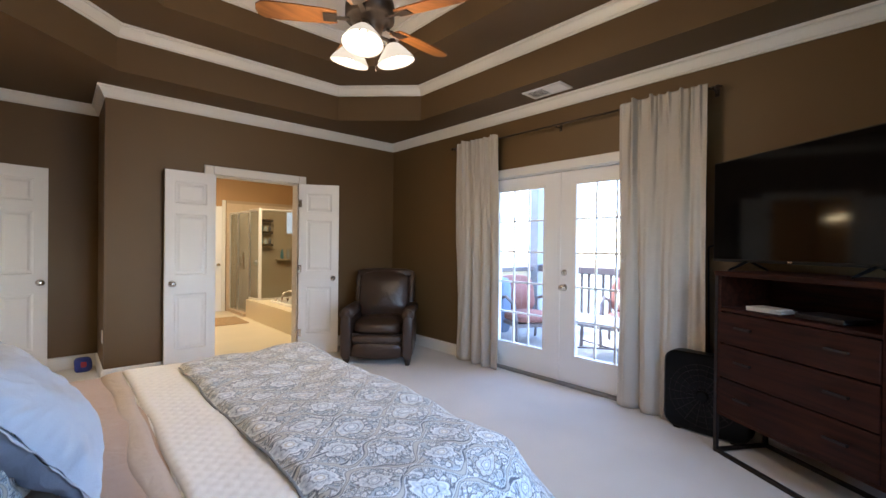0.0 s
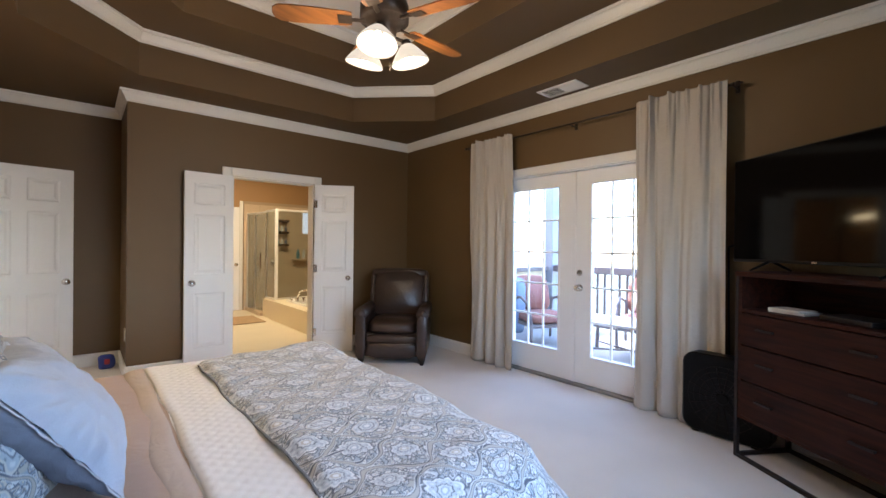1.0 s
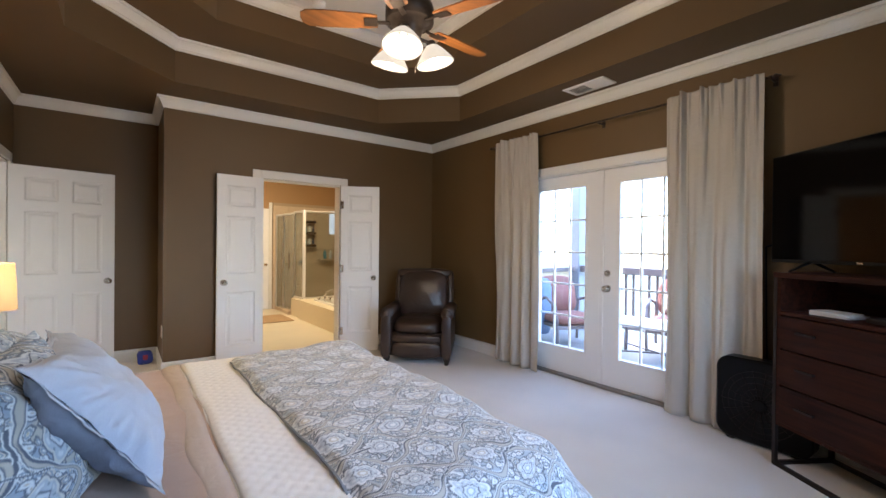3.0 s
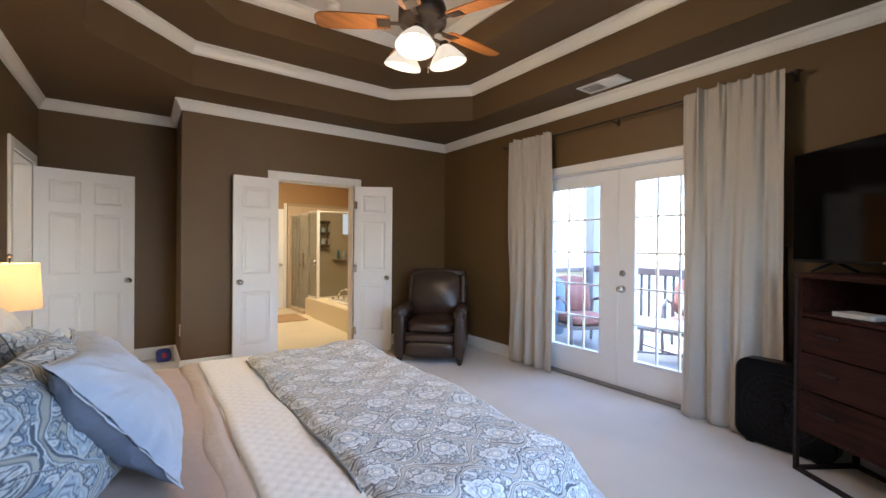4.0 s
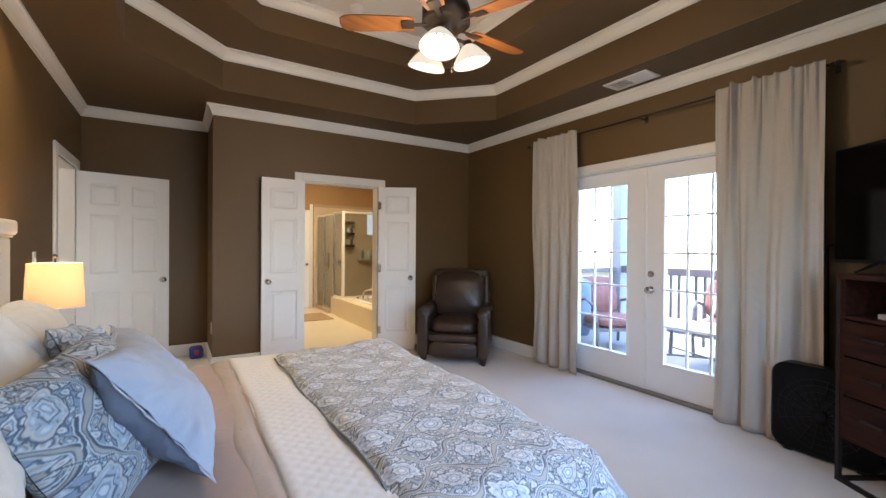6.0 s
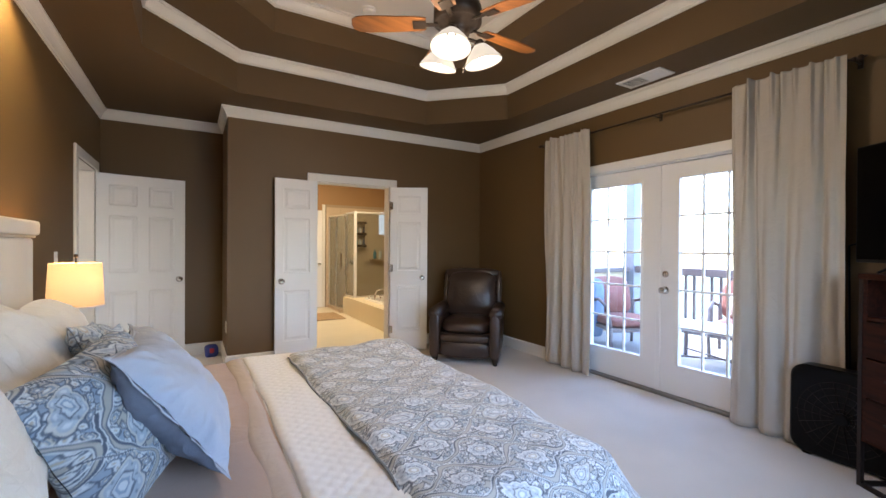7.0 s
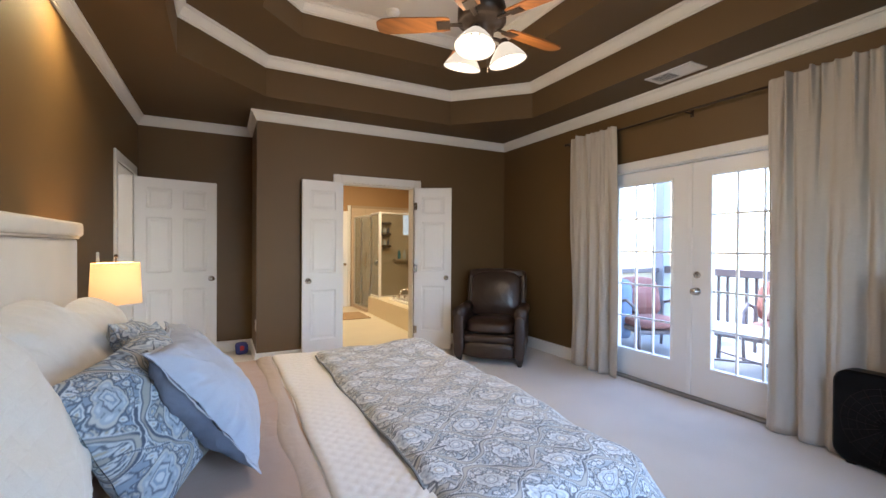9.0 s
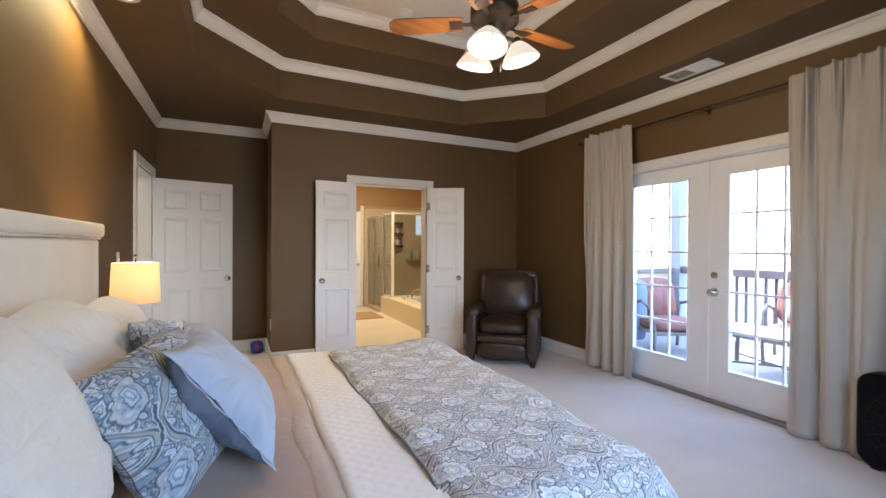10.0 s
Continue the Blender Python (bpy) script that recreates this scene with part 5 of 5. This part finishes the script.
part("corner_post", box(P1[0] - 0.024, P1[0] + 0.024, P1[1] - 0.024, P1[1] + 0.024, 0.312, 1.945, bevel=0.004), BRIGHTMETAL, shower, "bright aluminium corner post")
PM, PN = (2.595, 8.10), (2.54, 8.58)
shower_panel(P0, P1, 0.33, 1.92, "glass_panel")
shower_panel(P1, PM, 0.33, 1.92, "glass_panel")
dg = shower_panel(PM, PN, 0.04, 1.90, "glass_door")
part("handle", rod((2.53, 8.22, 0.85), (2.53, 8.22, 1.15), 0.012, 8), CHROME, dg)
shower_panel(PN, P2, 0.04, 1.90, "glass_panel")
structure("shower_curb", box(2.47, 2.64, 8.055, 8.96, 0, 0.06), BATHTILE, "beige tiled shower curb", "curb")
structure("shower_ledge", boxes((2.52, 2.70, 7.62, 8.05, 0, 0.31), (2.70, 4.55, 7.62, 7.76, 0, 0.31)), TUB, "cream deck end under the shower glass", "ledge")
caddy = thing("shower_caddy", pose(3.15, 8.93, 1.25), "metal shower caddy hung with bottles on the tiled wall", "shower caddy")
part("frame", join(rod((-0.12, 0, 0), (-0.12, 0, 0.62), 0.006, 6), rod((0.12, 0, 0), (0.12, 0, 0.62), 0.006, 6)), CHROME, caddy)
for z in (0.02, 0.28, 0.52):
    part("basket", boxes((-0.13, 0.13, -0.11, 0.0, z, z + 0.012), (-0.13, 0.13, -0.11, -0.105, z, z + 0.05)), CHROME, caddy)
BOTTLES = [((0.10, 0.25, 0.3), -0.08), ((0.6, 0.6, 0.58), 0.0), ((0.08, 0.08, 0.1), 0.08)]
for z in (1.282, 1.542):
    for c, x in BOTTLES:
        b = part("bottle", lathe([(0.026, 0), (0.028, 0.01), (0.028, 0.11), (0.012, 0.13), (0.012, 0.16), (0.0, 0.16)], 12), mat("bottle_plastic", c, 0.3), smooth=True)
        b.matrix_world = pose(3.15 + x, 8.87, z)
        tagged(b, "small plastic toiletry bottle in the shower caddy", "bottle", "toiletries")
sv = thing("shower_valve", pose(3.02, 8.955, 0.93), "round chrome shower valve on the tiled wall", "shower valve")
part("plate", lathe([(0.075, 0), (0.07, 0.012), (0.03, 0.03), (0.0, 0.03)], 20, pose(0, 0, 0, 90)), CHROME, sv, smooth=True)
nsh = thing("shower_niche_shelf", pose(3.62, 8.90, 0.98), "small shelf with dark bottles in the shower", "shelf")
part("board", box(-0.24, 0.24, -0.09, 0.055, 0, 0.03, bevel=0.006), BATHTILE, nsh)
for c, x in BOTTLES:
    b = part("bottle", lathe([(0.03, 0), (0.034, 0.01), (0.034, 0.14), (0.014, 0.17), (0.014, 0.20), (0.0, 0.20)], 12), mat("bottle_plastic", c, 0.3), smooth=True)
    b.matrix_world = pose(3.62 + x * 1.6, 8.87, 1.0105)
    tagged(b, "plastic shampoo bottle on the shower shelf", "bottle", "toiletries")
structure("bath_window", box(3.62, 4.1, 8.945, 8.958, 1.55, 2.05), glow("frosted_pane", (0.75, 0.85, 1.0), 0.045), "frosted bright bathroom window", "window")
casing("bath_closet_trim", ((2.02, 2.10, 8.975, 9.0, 0, 2.12), (2.36, 2.425, 8.975, 9.0, 0, 2.16)), "cream painted casing of a bathroom closet door")
panel_door("door_6", pose(1.55, 8.96, 0), 0.80, 2, "cream closed closet door in the bathroom", (-1, ))
mt = part("bath_mat", box(1.75, 2.36, 7.35, 8.1, 0.002, 0.018, bevel=0.006), mat("brown_bath_rug", (0.40, 0.27, 0.15), 0.95, vary=0.35, scale=20, bump=0.5))
tagged(mt, "brown patterned bath mat on the tiled floor", "bath mat")

# ---- porch ----
structure("porch_floor", box(R + T, 6.35, -2.5, 4.55, -0.12, -0.02), DECK, "grey painted porch floor", "porch floor")
structure("ground", box(-60, 90, -80, 80, -3.4, -3.2), mat("lawn", (0.25, 0.28, 0.2), 0.9, vary=0.25, scale=0.3), "pale lawn far below the porch", "ground")


def railing():
    r = thing("porch_railing", pose(6.2, 0, -0.02), "dark wooden porch railing with upright balusters", "railing")
    part("top_rail", box(-0.07, 0.07, -2.4, 4.31, 0.92, 1.03, bevel=0.01), RAILHAZED, r)
    part("bottom_rail", box(-0.03, 0.03, -2.4, 4.31, 0.08, 0.13), RAILHAZED, r)
    for k in range(52):
        y = -2.0 + k * 0.12
        part("baluster", box(-0.016, 0.016, y - 0.016, y + 0.016, 0.13, 0.92), RAILHAZED, r)
    return r


railing()
for y in (-2.45, 4.40):
    p = part("porch_post", box(6.2 - 0.09, 6.2 + 0.09, y - 0.09, y + 0.09, -0.02, 3.0, bevel=0.008), POST)
    tagged(p, "grey-blue square porch post", "post", "porch posts")
half = thing("porch_half_wall", pose(0, 4.42, -0.02), "cream lap-sided half wall closing the porch end", "half wall")
SIDING = mat("cream_siding", (0.62, 0.54, 0.38), 0.6, vary=0.06, scale=2)
part("core", box(R + T, 6.1, 0.03, 0.10, 0, 0.93), SIDING, half)
for k in range(8):
    bm = box(R + T, 6.1, 0.0, 0.014, 0, 0.125)
    bmesh.ops.transform(bm, matrix=Matrix.Translation((0, 0.012, k * 0.115)) @ Matrix.Rotation(radians(-7), 4, "X"), verts=bm.verts)
    part("board", bm, SIDING, half)
part("cap_rail", box(R + T, 6.1, -0.05, 0.14, 0.93, 1.0, bevel=0.008), RAILHAZED, half)


def porch_chair(m, label, cloth, throw, note):
    c = thing("patio_chair", m, label, "patio chair", "porch chairs")
    for s in (-1, 1):
        pts = [Vector((s * 0.31, -0.28, 0)), Vector((s * 0.32, -0.30, 0.30)), Vector((s * 0.33, -0.24, 0.55)), Vector((s * 0.33, 0.0, 0.64)), Vector((s * 0.33, 0.26, 0.58))]
        part("arm", join(*[rod(a, b, 0.020, 8) for a, b in zip(pts, pts[1:])], *[ball(a, 0.020, n=8) for a in pts[1:-1]]), RAILHAZED, c, smooth=True)
        part("leg", rod((s * 0.31, 0.30, 0), (s * 0.31, 0.26, 0.60), 0.020, 8), RAILHAZED, c, smooth=True)
    part("seat_frame", box(-0.31, 0.31, -0.30, 0.30, 0.25, 0.30, bevel=0.01), RAILHAZED, c)
    part("seat_cushion", cushion_box(-0.30, 0.30, -0.30, 0.28, 0.30, 0.42, 0.03), cloth, c, smooth=True)
    tilt = Matrix.Translation((0, 0.28, 0.38)) @ Matrix.Rotation(radians(-16), 4, "X") @ Matrix.Translation((0, -0.28, -0.38))
    part("back_cushion", cushion_box(-0.29, 0.29, 0.20, 0.34, 0.40, 0.90, 0.03, m=tilt), cloth, c, smooth=True)
    part("throw_pillow", cushion_box(-0.20, 0.20, 0.08, 0.22, 0.42, 0.72, 0.04, m=tilt), throw, c, note, True)
    return c


RUST = mat("rust_outdoor_cloth", (0.28, 0.125, 0.10), 0.9, vary=0.1, scale=8)
RUSTDARK = mat("dark_rust_cloth", (0.28, 0.12, 0.10), 0.9, vary=0.15, scale=20)
BLUECLOTH = mat("blue_outdoor_cloth", (0.22, 0.30, 0.46), 0.9, vary=0.1, scale=8)
pc = porch_chair(pose(4.93, 3.64, -0.02, 0, 0, -24), "dark framed porch chair with rust cushions", RUST, RUSTDARK, "rust throw pillow")
cover = part("blue_throw", cushion_box(-0.36, -0.17, 0.12, 0.46, 0.10, 0.88, 0.01), BLUECLOTH, pc, "blue cloth over the back", True)
porch_chair(pose(5.76, 2.56, -0.02, 0, 0, -74), "dark framed porch armchair with rust cushions by the railing", RUST, mat("beige_outdoor_cloth", (0.55, 0.45, 0.38), 0.9, vary=0.1, scale=20), "beige throw pillow")
pt = thing("patio_table", pose(5.05, 2.45, -0.02, 0, 0, 8), "low pale-topped porch coffee table", "coffee table")
part("top", box(-0.32, 0.32, -0.55, 0.55, 0.40, 0.44, bevel=0.008), mat("pale_tabletop", (0.62, 0.62, 0.62), 0.3), pt)
for x in (-0.28, 0.28):
    for y in (-0.5, 0.5):
        part("leg", rod((x, y, 0), (x * 0.9, y * 0.95, 0.40), 0.024, 8), RAILHAZED, pt)
for s in (-1, 1):
    part("stretcher", rod((-0.27 * s, -0.49, 0.09), (0.27 * s, 0.49, 0.09), 0.011, 8), RAILHAZED, pt)

# tiles of the shower's back wall
SURROUND = bpy.data.objects["shower_surround"]
tile = part("tile", box(-0.147, 0.147, -0.006, 0, -0.147, 0.147, bevel=0.003), BATHTILE, SURROUND)
tile_mesh = tile.data
bpy.data.objects.remove(tile)
for i in range(7):
    for j in range(7):
        t_ = new("tile", tile_mesh)
        t_.parent = SURROUND
        t_.location = (2.585 + 0.30 * i, 8.9595, 0.155 + 0.30 * j)
